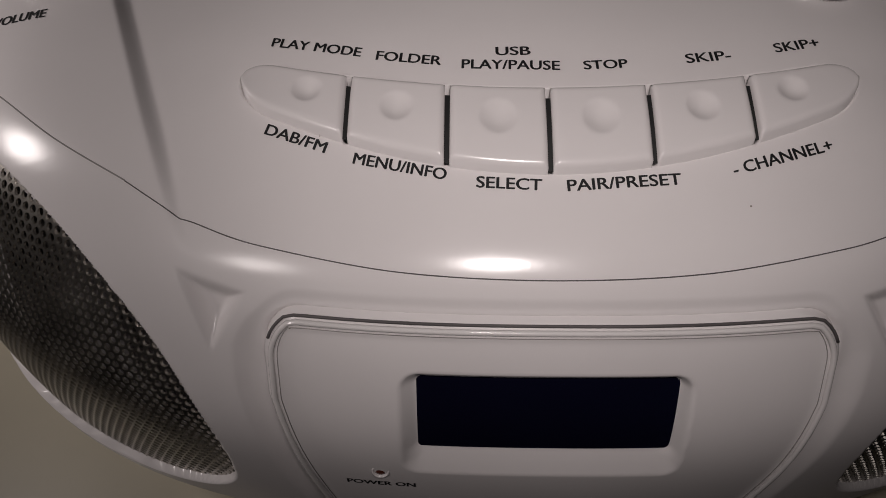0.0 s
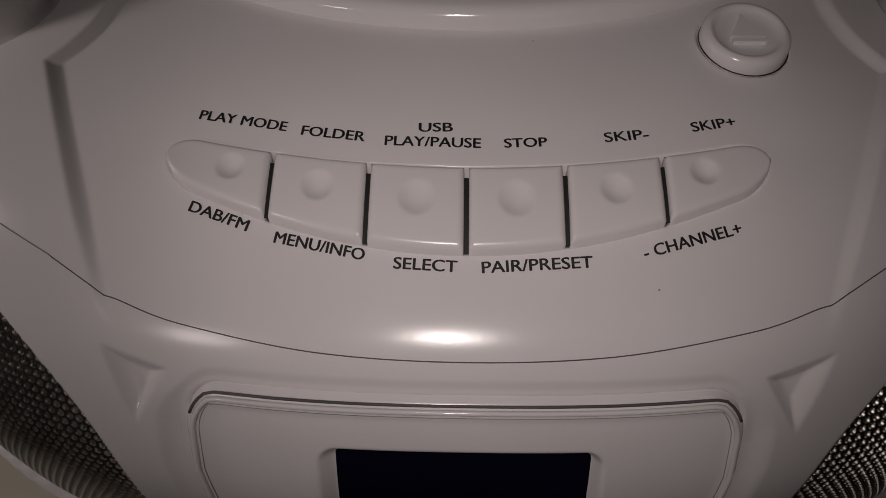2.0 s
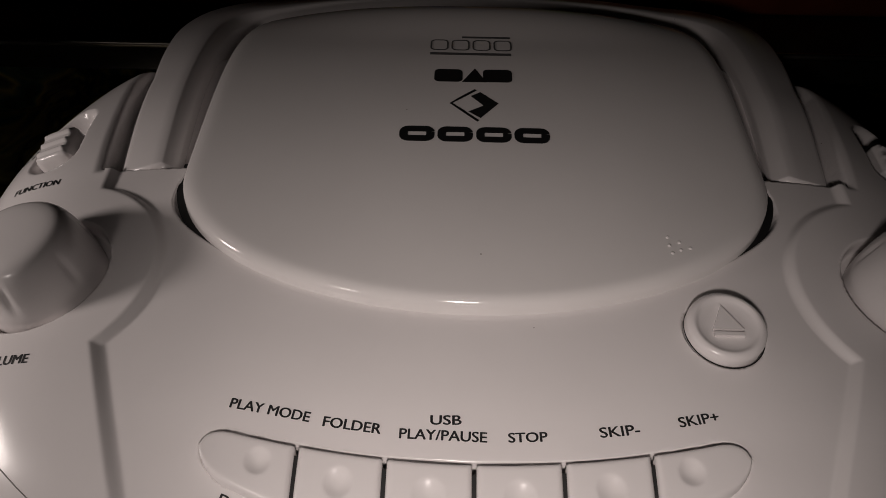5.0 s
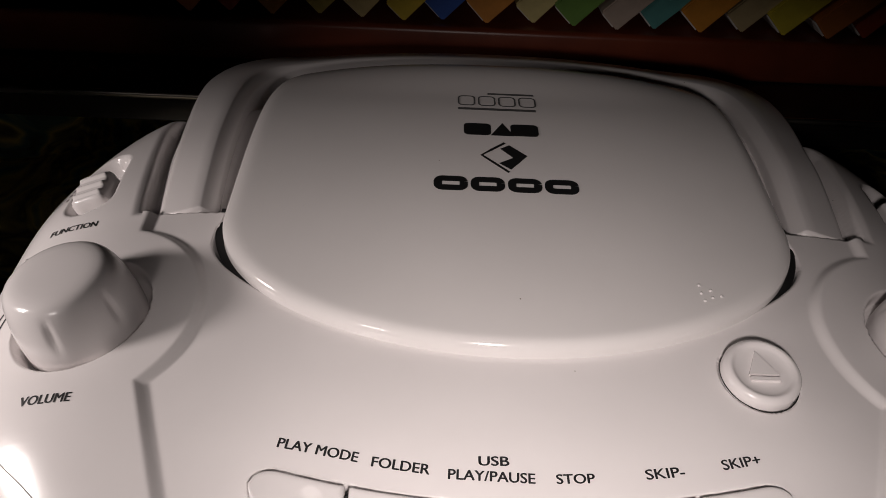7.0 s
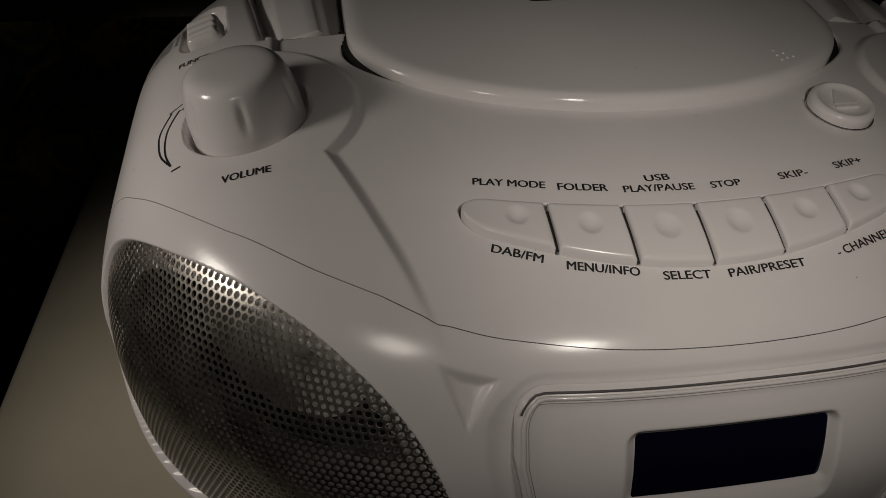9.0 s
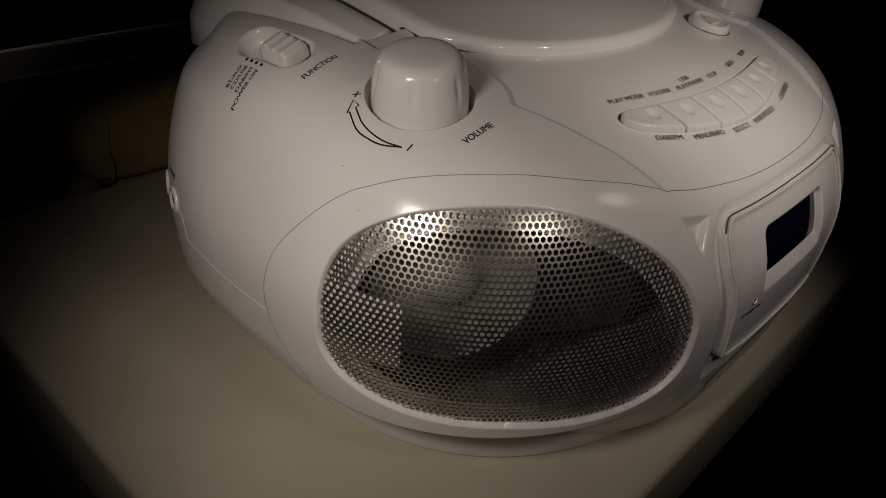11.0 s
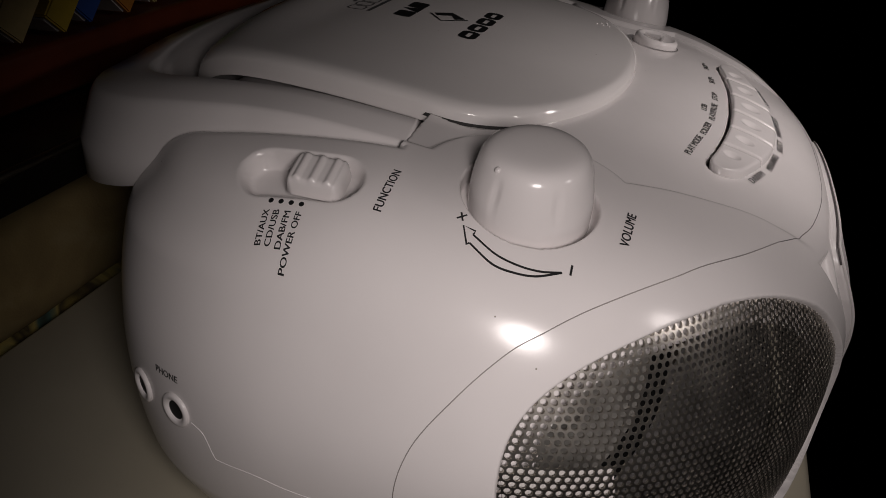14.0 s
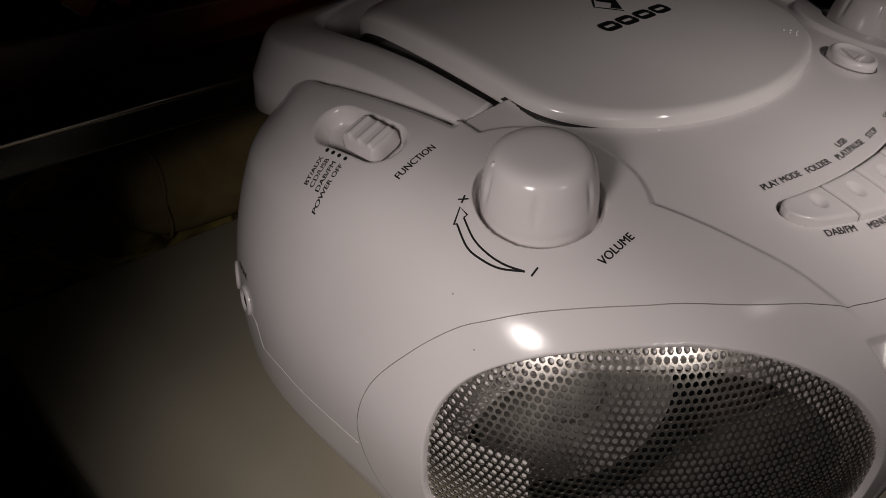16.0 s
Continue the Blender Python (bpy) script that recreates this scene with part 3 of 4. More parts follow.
for side_x in (-1, 1):
    sx = -side_x
    outerP = speaker_xy(UVs[:, 0], UVs[:, 1], 1.9)
    backP = outerP + 0.45 * np.array([0.665, 0.747, 0])
    V, F = np.concatenate([outerP, backP]), []
    N = len(outerP)
    for n in range(len(cells)):
        o = n * 18
        for e in range(6):
            rim = [o + 6 + (2 * e + q) % 12 for q in (0, 1, 2)]
            F.append([o + e, o + (e + 1) % 6, rim[2], rim[1], rim[0]])
            F += [[rim[q], rim[q + 1], rim[q + 1] + N, rim[q] + N] for q in (0, 1)]
    V[:, 0] *= -side_x
    if side_x > 0:
        F = [f[::-1] for f in F]
    sp = part("speaker_grille", V, F, GRILLE, radio, "perforated bare metal speaker grille", smooth=False)
    # the driver behind it
    c = np.array([-94.0, 4.0, 47.5])
    ax = np.array([-0.56, -0.82, 0.05])
    for nm, prof, mat in (("cone_surround", [(37, -2), (37, 0.2), (34.5, 1.8), (28.5, 1.0), (27, 0)], RUBBER_SHADE),
                          ("speaker_cone", [(27, 0.0), (24, -1.2), (17, -3.2), (10, -6), (9.6, -4.4), (5.5, -2.6), (0.2, -2.0)], CONE)):
        Vv, Fv = lathe(prof, 64)
        Fv = Fv[:-1] if nm == "cone_surround" else Fv
        Vv = place(Vv, c, ax)
        Vv[:, 0] *= -side_x
        part(nm, Vv, Fv if side_x < 0 else [f[::-1] for f in Fv], mat, sp)
    U, Vz = np.meshgrid(np.linspace(-2, 110, 30), np.linspace(10, 88, 20))
    Bk = speaker_xy(U.ravel(), Vz.ravel(), 50.0)
    Bk[:, 0] *= -side_x
    part("cavity_back", Bk, grid_faces(20, 30), CAVITY, sp)
    U, Vz = np.meshgrid(np.linspace(86.5, 107, 6), np.linspace(43.5, 64.5, 6))
    Bk = speaker_xy(U.ravel(), Vz.ravel(), 3.0)
    Bk[:, 0] *= -side_x
    part("foam_pad", Bk, grid_faces(6, 6), FOAM, sp, "pale square pad behind the grille")

# ---------------------------------------------------------------- table
def slab(name, x0, x1, y0, y1, z0, z1, r, mat, parent=None, seg=4, label=""):
    bm = bmesh.new()
    bmesh.ops.create_cube(bm, size=1)
    for v in bm.verts:
        v.co = Vector(((x0 + x1) / 2 + v.co.x * (x1 - x0), (y0 + y1) / 2 + v.co.y * (y1 - y0), (z0 + z1) / 2 + v.co.z * (z1 - z0))) * 0.001
    if r:
        bmesh.ops.bevel(bm, geom=bm.edges[:], offset=r * 0.001, segments=seg, profile=0.5, affect="EDGES")
    me = bpy.data.meshes.new(name)
    bm.to_mesh(me)
    bm.free()
    me.shade_smooth()
    me.materials.append(mat)
    ob = new(name, me)
    if parent is not None:
        ob.parent = parent
    return tagged(ob, label)


TABLE = material("worn_white_enamel", (0.50, 0.46, 0.36), rough=0.35, grain=0.10, scale=14, bump=0.05, bump_scale=120)
DARKWOOD = material("dark_red_wood", (0.14, 0.028, 0.011), rough=0.35, grain=0.5, scale=18, bump=0.1)
FLOORM = material("dark_floor", (0.05, 0.04, 0.03), rough=0.7, grain=0.4, scale=6)
WALLM = material("dark_olive_wallpaper", (0.10, 0.085, 0.04), rough=0.9, grain=0.7, scale=22)
table = new("side_table")
tagged(table, "pale cream enamelled side table with a worn top", "table")
slab("tabletop", -190, 420, -66, 226, -34, 0, 3.5, TABLE, table)
for lx_, ly_ in ((-165, -40), (395, -40), (-165, 200), (395, 200)):
    slab("leg", lx_ - 20, lx_ + 20, ly_ - 20, ly_ + 20, -720, -34.2, 3, TABLE, table)

# ---------------------------------------------------------------- joints of the housing
def nearest(P, lift=0.0):
    out = []
    for p in np.atleast_2d(P):
        hit, n, _, _ = skin.find_nearest(Vector(p))
        out.append(list(hit + n * lift))
    return np.array(out)


half_front = [(-70.0, -35.6), (-61.2, -40.8), (-58.0, -42.0), (-46.5, -46.0), (-24.8, -50.1)]
pts = spline(half_front + [(0, -51.3)] + [(-x, y) for x, y in half_front[::-1]], 160)
tube("deck_joint", on_top(pts, -0.04), 0.12, SEAM, radio, "fine dark joint along the front of the deck")
ring3 = [(-70, -35.6, 92.2), (-83.5, -28.2, 95.0), (-96, -18.4, 96.3), (-103, -13, 96.3), (-113.5, -3.5, 95.7), (-120, 3.6, 94), (-125, 9.7, 91.3), (-129.5, 16, 87.7),
         (-135.3, 24.4, 79), (-140.6, 33, 66.4), (-142.7, 36.2, 51.5), (-141.9, 32.2, 38.4), (-140.2, 24, 29.6), (-136.5, 16.5, 18), (-133, 10, 9)]
for side_x in (-1, 1):
    P = spline(ring3, 150)
    P[:, 0] *= -side_x
    tube("speaker_joint", nearest(P, -0.05), 0.15, FINE, radio, "fine dark joint round the speaker surround")
    P = spline([(-139.4, 88.8, 55.6), (-140.4, 85.2, 53.6), (-140.6, 82.8, 47.6), (-140.8, 81.4, 46.9), (-142, 71.2, 46.9), (-142.4, 60.5, 45.6), (-142.6, 36.6, 45)], 80)
    P[:, 0] *= -side_x
    tube("side_joint", nearest(P, -0.05), 0.19, SHELL, radio, "pale joint line along the flank")


# ---------------------------------------------------------------- printing
def lettering(text):
    """Flat mesh of a line of text: points and triangles, lower left at 0, size 1 x 1."""
    cu = bpy.data.curves.new("lettering", "FONT")
    cu.body, cu.resolution_u = text, 4
    ob = new("lettering", cu)
    me = ob.to_mesh()
    V = np.array([v.co[:2] for v in me.vertices])
    F = [list(p.vertices) for p in me.polygons]
    ob.to_mesh_clear()
    bpy.data.objects.remove(ob)
    bpy.data.curves.remove(cu)
    V = (V - V.min(0)) / (V.max(0) - V.min(0))
    # struck three times, a hair apart, for a heavier line
    h, w = 0.035, 0.035 / max(1.0, 0.8 * len(text))
    n = len(V)
    V = np.concatenate([V, V + (w, h), V + (-w, h * 0.5)])
    return V, F + [[i + n for i in f] for f in F] + [[i + 2 * n for i in f] for f in F]


def printed(text, a, b, height, mat=PRINT, layer=on_top, parent=None, mirror=False, lift=0.1):
    """A line of text whose foot runs from a to b in the plan, lying on the surface."""
    V, F = lettering(text)
    a, b = np.array(a, float), np.array(b, float)
    d = b - a
    n = np.array([-d[1], d[0]]) / np.linalg.norm(d)
    XY = a + V[:, :1] * d + V[:, 1:] * n * height
    return part("lettering", layer(XY, lift), F, mat, parent or radio, "printed words " + text.lower().replace("/", " ").replace("+", "").replace("-", "").strip(), smooth=False)


for text, a, b, h in (("PLAY MODE", (-47.9, -12.0), (-32.0, -14.7), 1.9), ("FOLDER", (-29.2, -15.4), (-18.0, -16.7), 1.9),
                      ("USB", (-8.4, -14.7), (-2.5, -14.6), 1.8), ("PLAY/PAUSE", (-14.3, -17.4), (2.4, -17.8), 1.9),
                      ("STOP", (6.6, -17.7), (14.0, -17.3), 1.8), ("SKIP-", (24.2, -16.3), (31.9, -15.4), 1.9),
                      ("SKIP+", (39.8, -13.8), (47.7, -12.3), 1.9), ("DAB/FM", (-47.1, -29.2), (-36.8, -32.7), 1.8),
                      ("MENU/INFO", (-32.0, -34.5), (-16.9, -37.3), 1.8), ("SELECT", (-11.9, -38.5), (-1.5, -39.0), 1.8),
                      ("PAIR/PRESET", (2.7, -39.1), (20.8, -37.9), 1.8), ("- CHANNEL+", (29.5, -36.3), (46.0, -31.8), 1.8),
                      ("VOLUME", (-102.8, -2.6), (-91.8, -2.7), 2.0), ("FUNCTION", (-116.4, 48.4), (-103.9, 48.6), 1.9),
                      ("BT/AUX", (-126.9, 72.3), (-120.9, 72.7), 1.5), ("CD/USB", (-126.9, 69.9), (-120.8, 70.3), 1.5),
                      ("DAB/FM", (-127.1, 67.3), (-120.8, 67.6), 1.5), ("POWER OFF", (-130.2, 65.1), (-120.7, 64.9), 1.5)):
    printed(text, a, b, h)
printed("POWER ON", (-34.8, 44.6), (-22.4, 44.6), 1.5, PRINT, on_panel, panel)
V, F = lettering("PHONE")
P = np.stack([np.full(len(V), -170.0), 99.8 - V[:, 0] * 7.8, 65.0 + V[:, 1] * 1.7], 1)
part("lettering", lay(P, (1, 0, 0), 0.1), F, PRINT, radio, "printed word phone", smooth=False)


def disc(r, n=16):
    a = np.arange(n) * 2 * math.pi / n
    return np.stack([r * np.cos(a), r * np.sin(a)], 1)


for q in range(4):
    c = np.array([-119.2, 73.3]) + np.array([0.1, -7.4]) * q / 3
    part("printed_dot", on_top(disc(0.62) * (0.8, 1) + c, 0.1), [list(range(16))], PRINT, radio, smooth=False)


def stroke(points, width, mat, layer, parent, name, label=""):
    """A printed line of even width."""
    P = np.asarray(points, float)
    t = np.gradient(P, axis=0)
    t /= np.linalg.norm(t, axis=1)[:, None]
    n = np.stack([-t[:, 1], t[:, 0]], 1) * width / 2
    return part(name, layer(np.concatenate([P + n, P - n]), 0.11), [[i, i + 1, len(P) + i + 1, len(P) + i] for i in range(len(P) - 1)], mat, parent, label, smooth=False)


# curved arrow, plus and minus beside the volume knob
outer = spline([(-116.6, 28.6), (-119.0, 23.0), (-119.0, 18.2), (-117.9, 13.7), (-115.2, 9.1)], 40)
inner = spline([(-114.6, 28.4), (-116.9, 23.0), (-117.4, 18.0), (-116.8, 13.4), (-115.2, 9.1)], 40)
for line in (outer, inner):
    stroke(line, 0.42, PRINT, on_top, radio, "printed_arrow", "outlined curved arrow")
stroke([(-116.6, 28.6), (-117.2, 29.0), (-113.2, 31.0), (-113.6, 28.2), (-114.6, 28.4)], 0.42, PRINT, on_top, radio, "printed_arrow", "outlined arrow head")
stroke([(-112.0, 32.9), (-110.3, 31.1)], 0.42, PRINT, on_top, radio, "printed_plus")
stroke([(-112.2, 31.5), (-110.1, 32.5)], 0.42, PRINT, on_top, radio, "printed_plus")
stroke([(-115.0, 7.4), (-112.8, 7.5)], 0.45, PRINT, on_top, radio, "printed_minus")


def rounded(x0, x1, y0, y1, r, n=5):
    out = []
    for cx, cy, s0 in ((x1 - r, y1 - r, 0), (x0 + r, y1 - r, 1), (x0 + r, y0 + r, 2), (x1 - r, y0 + r, 3)):
        for q in range(n):
            a = (s0 + q / (n - 1)) * math.pi / 2
            out.append((cx + r * math.cos(a), cy + r * math.sin(a)))
    return out


def badge(outline, name, label, mat=PRINT, lift=0.1):
    return part(name, on_lid(outline, lift), [list(range(len(outline)))], mat, lid, label, smooth=False)


# maker's marks on the lid, as plain shapes
for cx in (-14.6, -4.9, 4.9, 14.6):
    ring = np.array(rounded(cx - 3.4, cx + 3.4, 59.4, 63.0, 1.2) + [(cx + 3.4, 61.8)])
    stroke(ring, 2.2, PRINT, on_lid, lid, "brand_shape", "black rounded brand shape")
badge(rounded(-11, -3.2, 83.2, 89.2, 1.4), "standard_mark", "black rounded mark")
badge([(-3.4, 83.2), (3.4, 83.2), (0.2, 89.8)], "standard_mark", "black triangular mark")
badge(rounded(2.4, 10.4, 83.2, 89.2, 1.4), "standard_mark", "black rounded mark", lift=0.16)
badge([(-1.6, 70.3), (1.6, 67.7), (6.4, 73.9), (1.6, 78.7), (-1.0, 76.9), (2.4, 72.9)], "brand_emblem", "black folded square emblem")
stroke([(1.0, 66.5), (-2.8, 70.3), (-6.2, 73.7), (-3.4, 76.3), (0.4, 79.7)], 0.8, PRINT, on_lid, lid, "brand_emblem", "black folded square emblem")
for q in range(4):
    ring = rounded(-12.4 + q * 6.1, -7.6 + q * 6.1, 99.4, 105.0, 1.3)
    stroke(np.array(ring + ring[:1]), 0.5, GREYPRINT, on_lid, lid, "disc_mark", "outlined grey disc mark")
badge([(-12.6, 96.6), (10.6, 96.6), (10.6, 97.9), (-12.6, 97.9)], "disc_mark", "thin grey bar of small print", GREYPRINT)
badge([(-3.5, 106.2), (10.6, 106.2), (10.6, 107.2), (-3.5, 107.2)], "disc_mark", "thin grey bar of small print", GREYPRINT)

# raised dots near the lid's corner
dv, df = lathe([(0.42, -0.2), (0.4, 0.15), (0.22, 0.32), (0.02, 0.36)], 10)
for ddx, ddy in ((-2.2, 2.6), (-2.2, 0.2), (0.2, 1.2), (0.2, -1.0), (2.4, -0.4), (-1.8, -2.0)):
    p = on_lid([(45.6 + ddx, 26.4 + ddy)], 0)[0]
    part("raised_dot", dv + p, df, LIDM, lid)

# ---------------------------------------------------------------- slide switches
for side_x in (-1, 1):
    c = cast([(-111.3, 65.6, 150)], (0, 0, -1))[0]
    n = form_normal(c[None])[0]
    t = np.array([0.06, -1.0, 0])
    t = t - n * (t @ n)
    t /= np.linalg.norm(t)
    w = np.cross(n, t)
    nu, nv = 44, 24
    U, Vv = np.meshgrid(np.linspace(-1, 1, nu), np.linspace(-1, 1, nv))
    ru = np.sqrt(np.clip(1 - np.clip((np.abs(Vv) - 0.35) / 0.65, 0, 1) ** 2, 0, 1)) * 0.28 + 0.72
    a, b = U * 6.6 * ru, Vv * 5.2
    e = np.minimum(np.minimum((1 - np.abs(U)) * 6.6, (1 - np.abs(Vv)) * 5.2) / 1.6, 1)
    hgt = -3.5 + 4.3 * np.sqrt(1 - (1 - e) ** 2) + 0.55 * np.clip(np.cos(a * 2 * math.pi / 3.6), -0.2, 1) * (np.abs(a) < 5.0) * (np.abs(Vv) < 0.75)
    V = c + a.ravel()[:, None] * t + b.ravel()[:, None] * w + hgt.ravel()[:, None] * n
    V[:, 0] *= -side_x
    part("slide_switch", V, grid_faces(nv, nu), SHELL, radio, "ribbed white slide switch in an oval trough")

# ---------------------------------------------------------------- sockets on the left flank
for sy, sz in ((107.4, 56.4), (93.6, 57.0)):
    p = lay([(-170, sy, sz)], (1, 0, 0), 0)[0]
    n = form_normal(p[None])[0]
    V, F = lathe([(4.6, -2), (4.6, 0.35), (4.2, 0.75), (3.5, 0.8), (2.9, 0.45), (2.5, -0.5), (2.4, -3)], 40)
    sock = part("socket", place(V, p, n), F[:-1], SHELL, radio, "round white headphone socket with a dark hole")
    # black disc across the opening, painting the shade inside the hole
    part("socket_hole_shade", place(np.c_[disc(2.5, 24), np.full(24, 0.1)], p, n), [list(range(24))], RUBBER_SHADE, sock, smooth=False)

# low flap and slot under the front panel
U, Vv = np.meshgrid(np.linspace(-34, 34, 60), np.linspace(0, 1, 10))
zz = 8 + Vv * (13.5 - 6 * (np.abs(U) / 34) ** 4)
P = np.stack([U.ravel(), np.full(U.size, -110.0), zz.ravel()], 1)
V = lay(P, (0, 1, 0), 0.25)
flap = part("front_flap", V, grid_faces(10, 60), SHELL, radio, "low white flap under the front panel")
edge = np.stack([np.linspace(-34.4, 34.4, 90), np.full(90, -110.0), 8 + (13.9 - 6.2 * (np.abs(np.linspace(-34.4, 34.4, 90)) / 34.4) ** 4)], 1)
tube("flap_joint", lay(edge, (0, 1, 0), 0.1), 0.45, SEAM, flap)
bar = np.array(rounded(-8, 8, 12.6, 15.4, 1.2))
part("flap_grip", lay(np.c_[bar[:, 0], np.full(len(bar), -110.0), bar[:, 1]], (0, 1, 0), 0.7), [list(range(len(bar)))], SHELL, flap, smooth=False)

# ---------------------------------------------------------------- things behind the table
METAL = material("worn_metal_strip", (0.45, 0.42, 0.36), rough=0.3, metal=1.0, grain=0.3, scale=30)
BLACK = material("black_lacquer", (0.012, 0.010, 0.009), rough=0.25, grain=0.4, scale=12)
shelf = new("low_shelf")
tagged(shelf, "dark red wooden shelf with a black metal-trimmed edge", "shelf")
slab("shelf_board", -620, 620, 169, 420, 80, 93, 1.5, BLACK, shelf)
slab("back_ledge", -620, 620, 203, 420, 93.2, 112, 2.5, DARKWOOD, shelf)
for px in (-600, 600):
    slab("upright", px - 14, px + 14, 250, 420, -720, 79.8, 2, DARKWOOD, shelf)
strip = np.stack([np.linspace(-600, 600, 60), np.full(60, 168.6), np.full(60, 92.0)], 1)
tube("metal_strip", strip, 1.5, METAL, shelf, "worn metal edge strip")

BOOKS = [(0.55, 0.16, 0.03), (0.62, 0.07, 0.03), (0.60, 0.24, 0.03), (0.58, 0.46, 0.12), (0.70, 0.55, 0.25), (0.62, 0.45, 0.04), (0.03, 0.10, 0.42),
         (0.62, 0.25, 0.04), (0.66, 0.56, 0.24), (0.16, 0.32, 0.06), (0.50, 0.40, 0.33), (0.10, 0.32, 0.30), (0.66, 0.27, 0.03), (0.48, 0.38, 0.20),
         (0.66, 0.55, 0.05), (0.46, 0.15, 0.03), (0.34, 0.05, 0.02), (0.36, 0.30, 0.22), (0.45, 0.20, 0.05), (0.20, 0.22, 0.28), (0.5, 0.4, 0.1), (0.35, 0.08, 0.05)]
words = ("red-orange", "red", "orange", "straw yellow", "cream", "yellow", "blue", "orange", "cream", "green", "greyish pink", "teal", "orange", "tan",
         "yellow", "rust brown", "dark red", "grey", "brown", "slate", "ochre", "maroon")
x = -128.0
for q, col in enumerate(BOOKS):
    thick = 12.5 + 3.0 * ((q * 7) % 5 - 2) / 2 * 0.5
    m = material("book_cover_" + words[q].replace(" ", "_"), col, rough=0.55, grain=0.25, scale=60)
    book = new("book")
    tagged(book, words[q] + " paperback leaning on the dark wooden shelf", "book", group="leaning books")
    for nm, y0, y1, z0, z1, mt, ins in (("cover", 0, 120, 0, 185, m, 0), ("page_block", 1.5, 119, -0.6, 184, FOAM, 1.2)):
        bm = bmesh.new()
        bmesh.ops.create_cube(bm, size=1)
        for v in bm.verts:
            v.co = Vector(((v.co.x) * (thick - 2 * ins), (y0 + y1) / 2 + v.co.y * (y1 - y0), (z0 + z1) / 2 + v.co.z * (z1 - z0))) * 0.001
        bmesh.ops.bevel(bm, geom=bm.edges[:], offset=0.0006, segments=2, affect="EDGES")
        me = bpy.data.meshes.new(nm)
        bm.to_mesh(me)
        bm.free()
        me.materials.append(mt)
        ob = new(nm, me)
        ob.parent = book
    lean_deg = 43 + (q * 5) % 4
    book.matrix_world = pose((x) * 0.001, (206 + (q * 3) % 5) * 0.001, (112.6 + thick / 2 * math.sin(radians(lean_deg))) * 0.001, 0, lean_deg, 0)
    x += thick / math.cos(radians(lean_deg)) + 0.6
def blotched(name, colors, scale, rough=0.9):
    """Cloth with large soft blotches of several colours."""
    m = bpy.data.materials.new(name)
    m.use_nodes = True
    n, l = m.node_tree.nodes, m.node_tree.links
    b = n["Principled BSDF"]
    b.inputs["Roughness"].default_value = rough
    tex, no, rp = n.new("ShaderNodeTexCoord"), n.new("ShaderNodeTexNoise"), n.new("ShaderNodeValToRGB")
    no.inputs["Scale"].default_value, no.inputs["Detail"].default_value, no.inputs["Distortion"].default_value = scale, 3, 1.2
    l.new(tex.outputs["Object"], no.inputs["Vector"])
    l.new(no.outputs["Fac"], rp.inputs["Fac"])
    el = rp.color_ramp.elements
    for q, c in enumerate(colors):
        e = el[q] if q < 2 else el.new(0.5)
        e.color = (*c, 1)
    for q, e in enumerate(list(el)):
        e.position = 0.3 + 0.4 * q / (len(colors) - 1)
    l.new(rp.outputs["Color"], b.inputs["Base Color"])
    weave, bp = n.new("ShaderNodeTexNoise"), n.new("ShaderNodeBump")
    weave.inputs["Scale"].default_value = 900
    bp.inputs["Strength"].default_value, bp.inputs["Distance"].default_value = 0.4, 0.0005
    l.new(tex.outputs["Object"], weave.inputs["Vector"])
    l.new(weave.outputs["Fac"], bp.inputs["Height"])
    l.new(bp.outputs["Normal"], b.inputs["Normal"])
    return m


PATTERN = blotched("patterned_cloth", [(0.05, 0.05, 0.03), (0.44, 0.33, 0.08), (0.09, 0.17, 0.14), (0.52, 0.42, 0.13), (0.08, 0.06, 0.03)], 26)
BEIGE = blotched("beige_cloth", [(0.30, 0.22, 0.10), (0.42, 0.33, 0.17), (0.36, 0.27, 0.12)], 30)


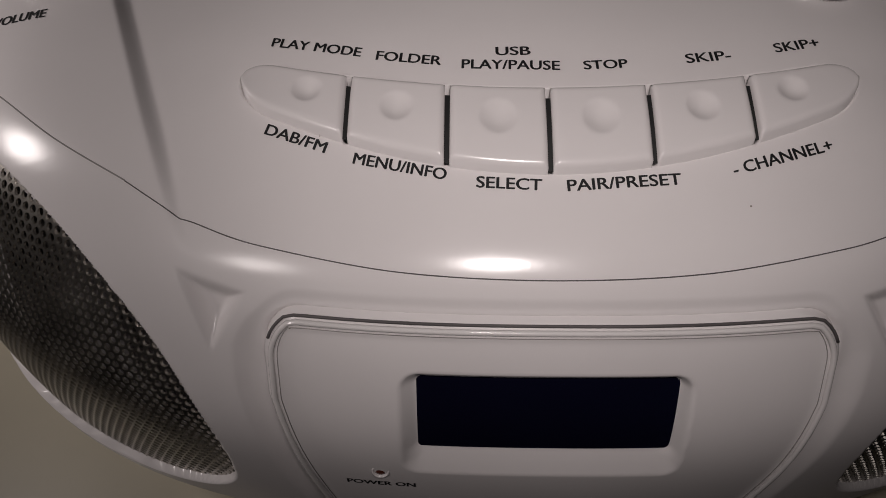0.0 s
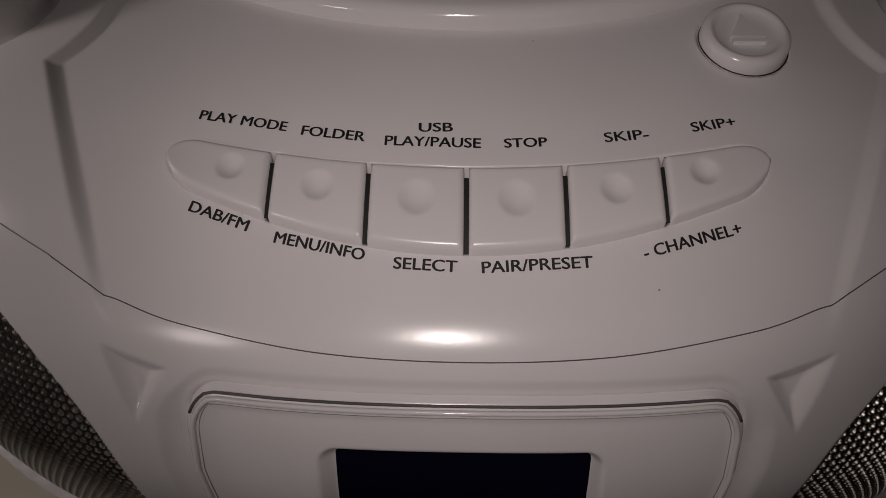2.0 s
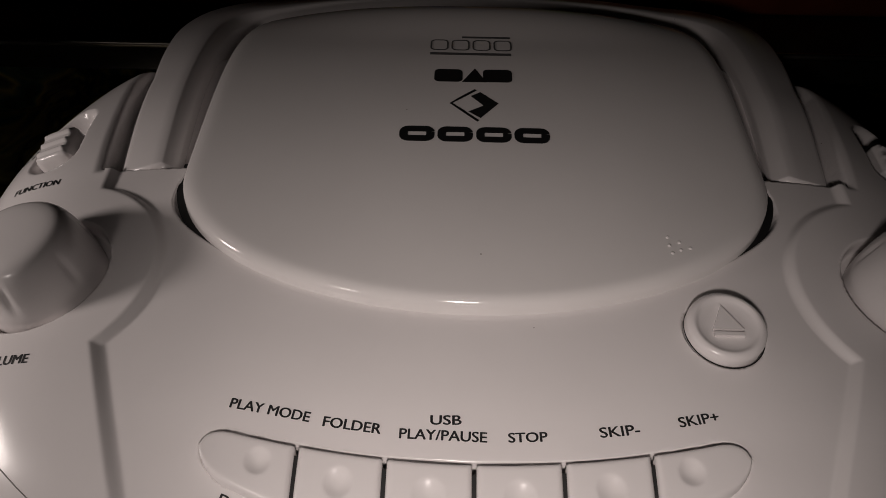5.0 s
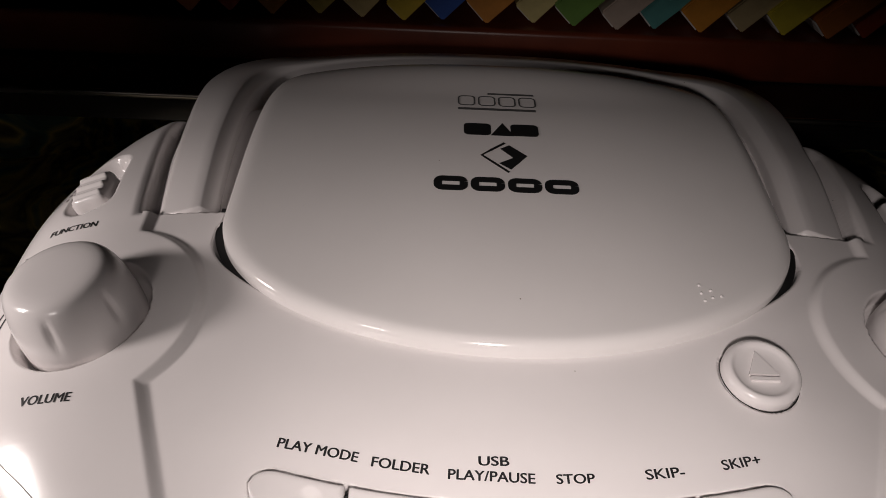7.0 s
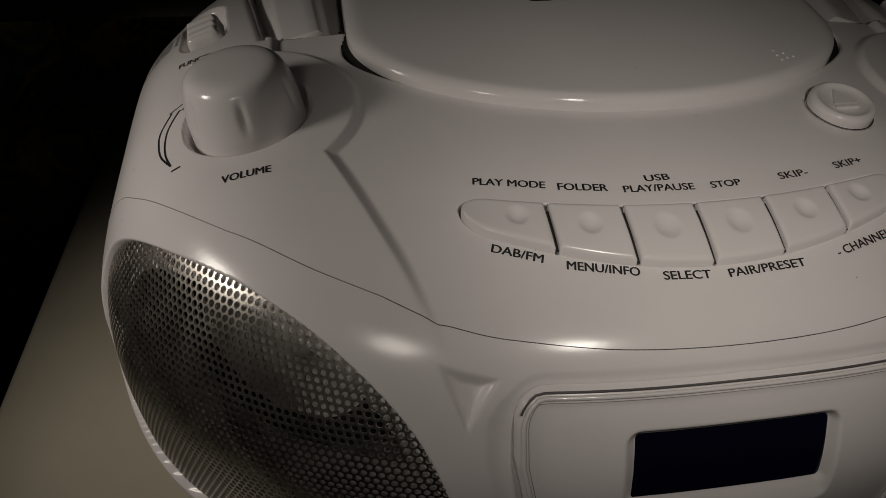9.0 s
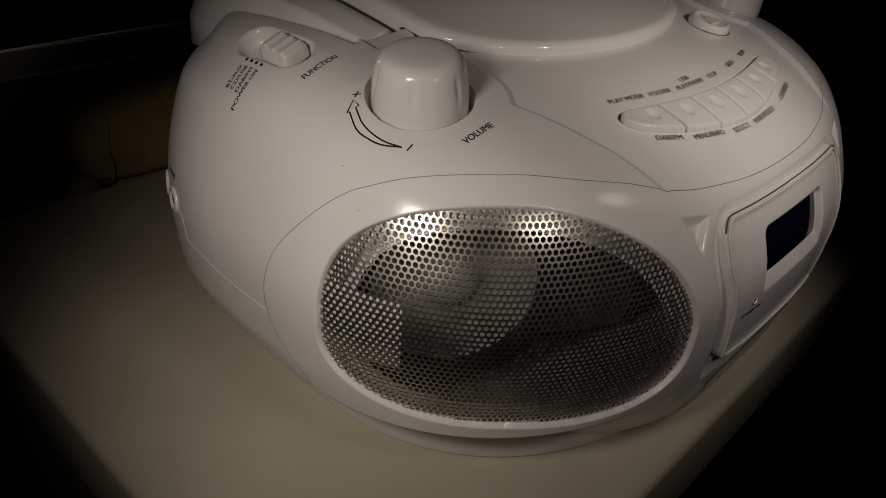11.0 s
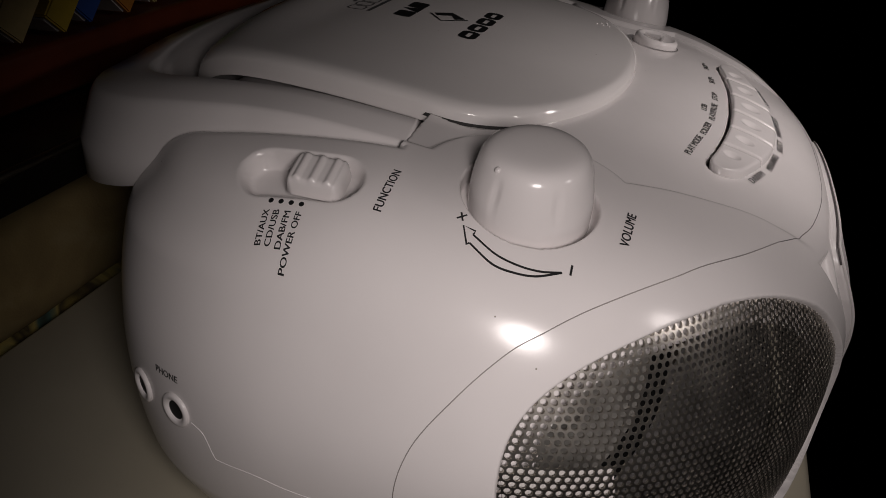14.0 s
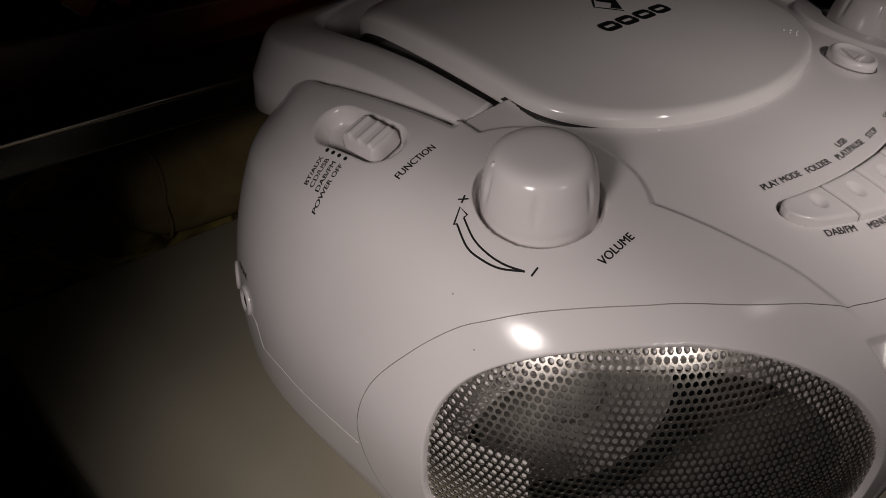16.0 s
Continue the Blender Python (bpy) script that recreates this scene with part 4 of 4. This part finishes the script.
def pillow(name, cx, cy, cz, sx, sy, sz, mat, power=0.45):
    """A soft rounded block."""
    rows, cols = 40, 72
    th, ph = np.meshgrid(np.linspace(-math.pi / 2, math.pi / 2, rows), np.linspace(0, 2 * math.pi, cols, endpoint=False), indexing="ij")
    f = lambda v: np.sign(v) * np.abs(v) ** power
    V = np.stack([cx + sx * f(np.cos(th)) * f(np.cos(ph)), cy + sy * f(np.cos(th)) * f(np.sin(ph)), cz + sz * f(np.sin(th))], -1).reshape(-1, 3)
    V += np.array([[noise.noise(Vector(p) * 0.03) * 2.0, noise.noise(Vector(p) * 0.03 + Vector((9, 0, 0))) * 2.0, noise.noise(Vector(p) * 0.04 + Vector((0, 9, 0))) * 1.5] for p in V])
    return mesh_object(name, V, grid_faces(rows, cols, True), mat)


bench = new("padded_bench")
tagged(bench, "low padded bench with an olive cover behind the table", "bench")
o = pillow("seat_pad", 0, 440, -38, 600, 205, 32, PATTERN, 0.25)
o.parent = bench
slab("bench_base", -590, 590, 240, 640, -720, -71, 4, DARKWOOD, bench)
tagged(pillow("cushion", -20, 345, 32, 240, 38, 42, PATTERN), "yellow and teal patterned cushion leaning behind the table", "cushion")
bolster = new("bolster")
tagged(bolster, "beige bolster cushion lying behind the table", "cushion")
o = pillow("roll", -20, 262, 14, 92, 26, 24, BEIGE, 0.4)
o.parent = bolster
for bx1 in (-98, 58):
    a1 = np.linspace(0, 2 * math.pi, 48, endpoint=False)
    tube("piping", np.stack([np.full(48, float(bx1)), 262 + 25.2 * np.sign(np.cos(a1)) * np.abs(np.cos(a1)) ** 0.45, 14 + 23.4 * np.sign(np.sin(a1)) * np.abs(np.sin(a1)) ** 0.45], 1), 1.2, BEIGE, bolster, closed=True)
tagged(pillow("cushion", -330, 330, 30, 110, 60, 42, PATTERN), "dark patterned cushion on the bench", "cushion")

# ---------------------------------------------------------------- room
floor = slab("floor", -1500, 1500, -1500, 1500, -760, -720.2, 0, FLOORM)
tagged(floor, "dark floor", "floor", kind="structure")
for nm, bx0 in (("wall_north", (-1500, 1500, 1500, 1600, -720, 1700)), ("wall_south", (-1500, 1500, -1600, -1500, -720, 1700)),
                ("wall_west", (-1600, -1500, -1600, 1600, -720, 1700)), ("wall_east", (1500, 1600, -1600, 1600, -720, 1700)),
                ("ceiling", (-1600, 1600, -1600, 1600, 1700.5, 1760))):
    tagged(slab(nm, *bx0, 0, WALLM), "dim plain " + nm.split("_")[0], nm.split("_")[0], kind="structure")
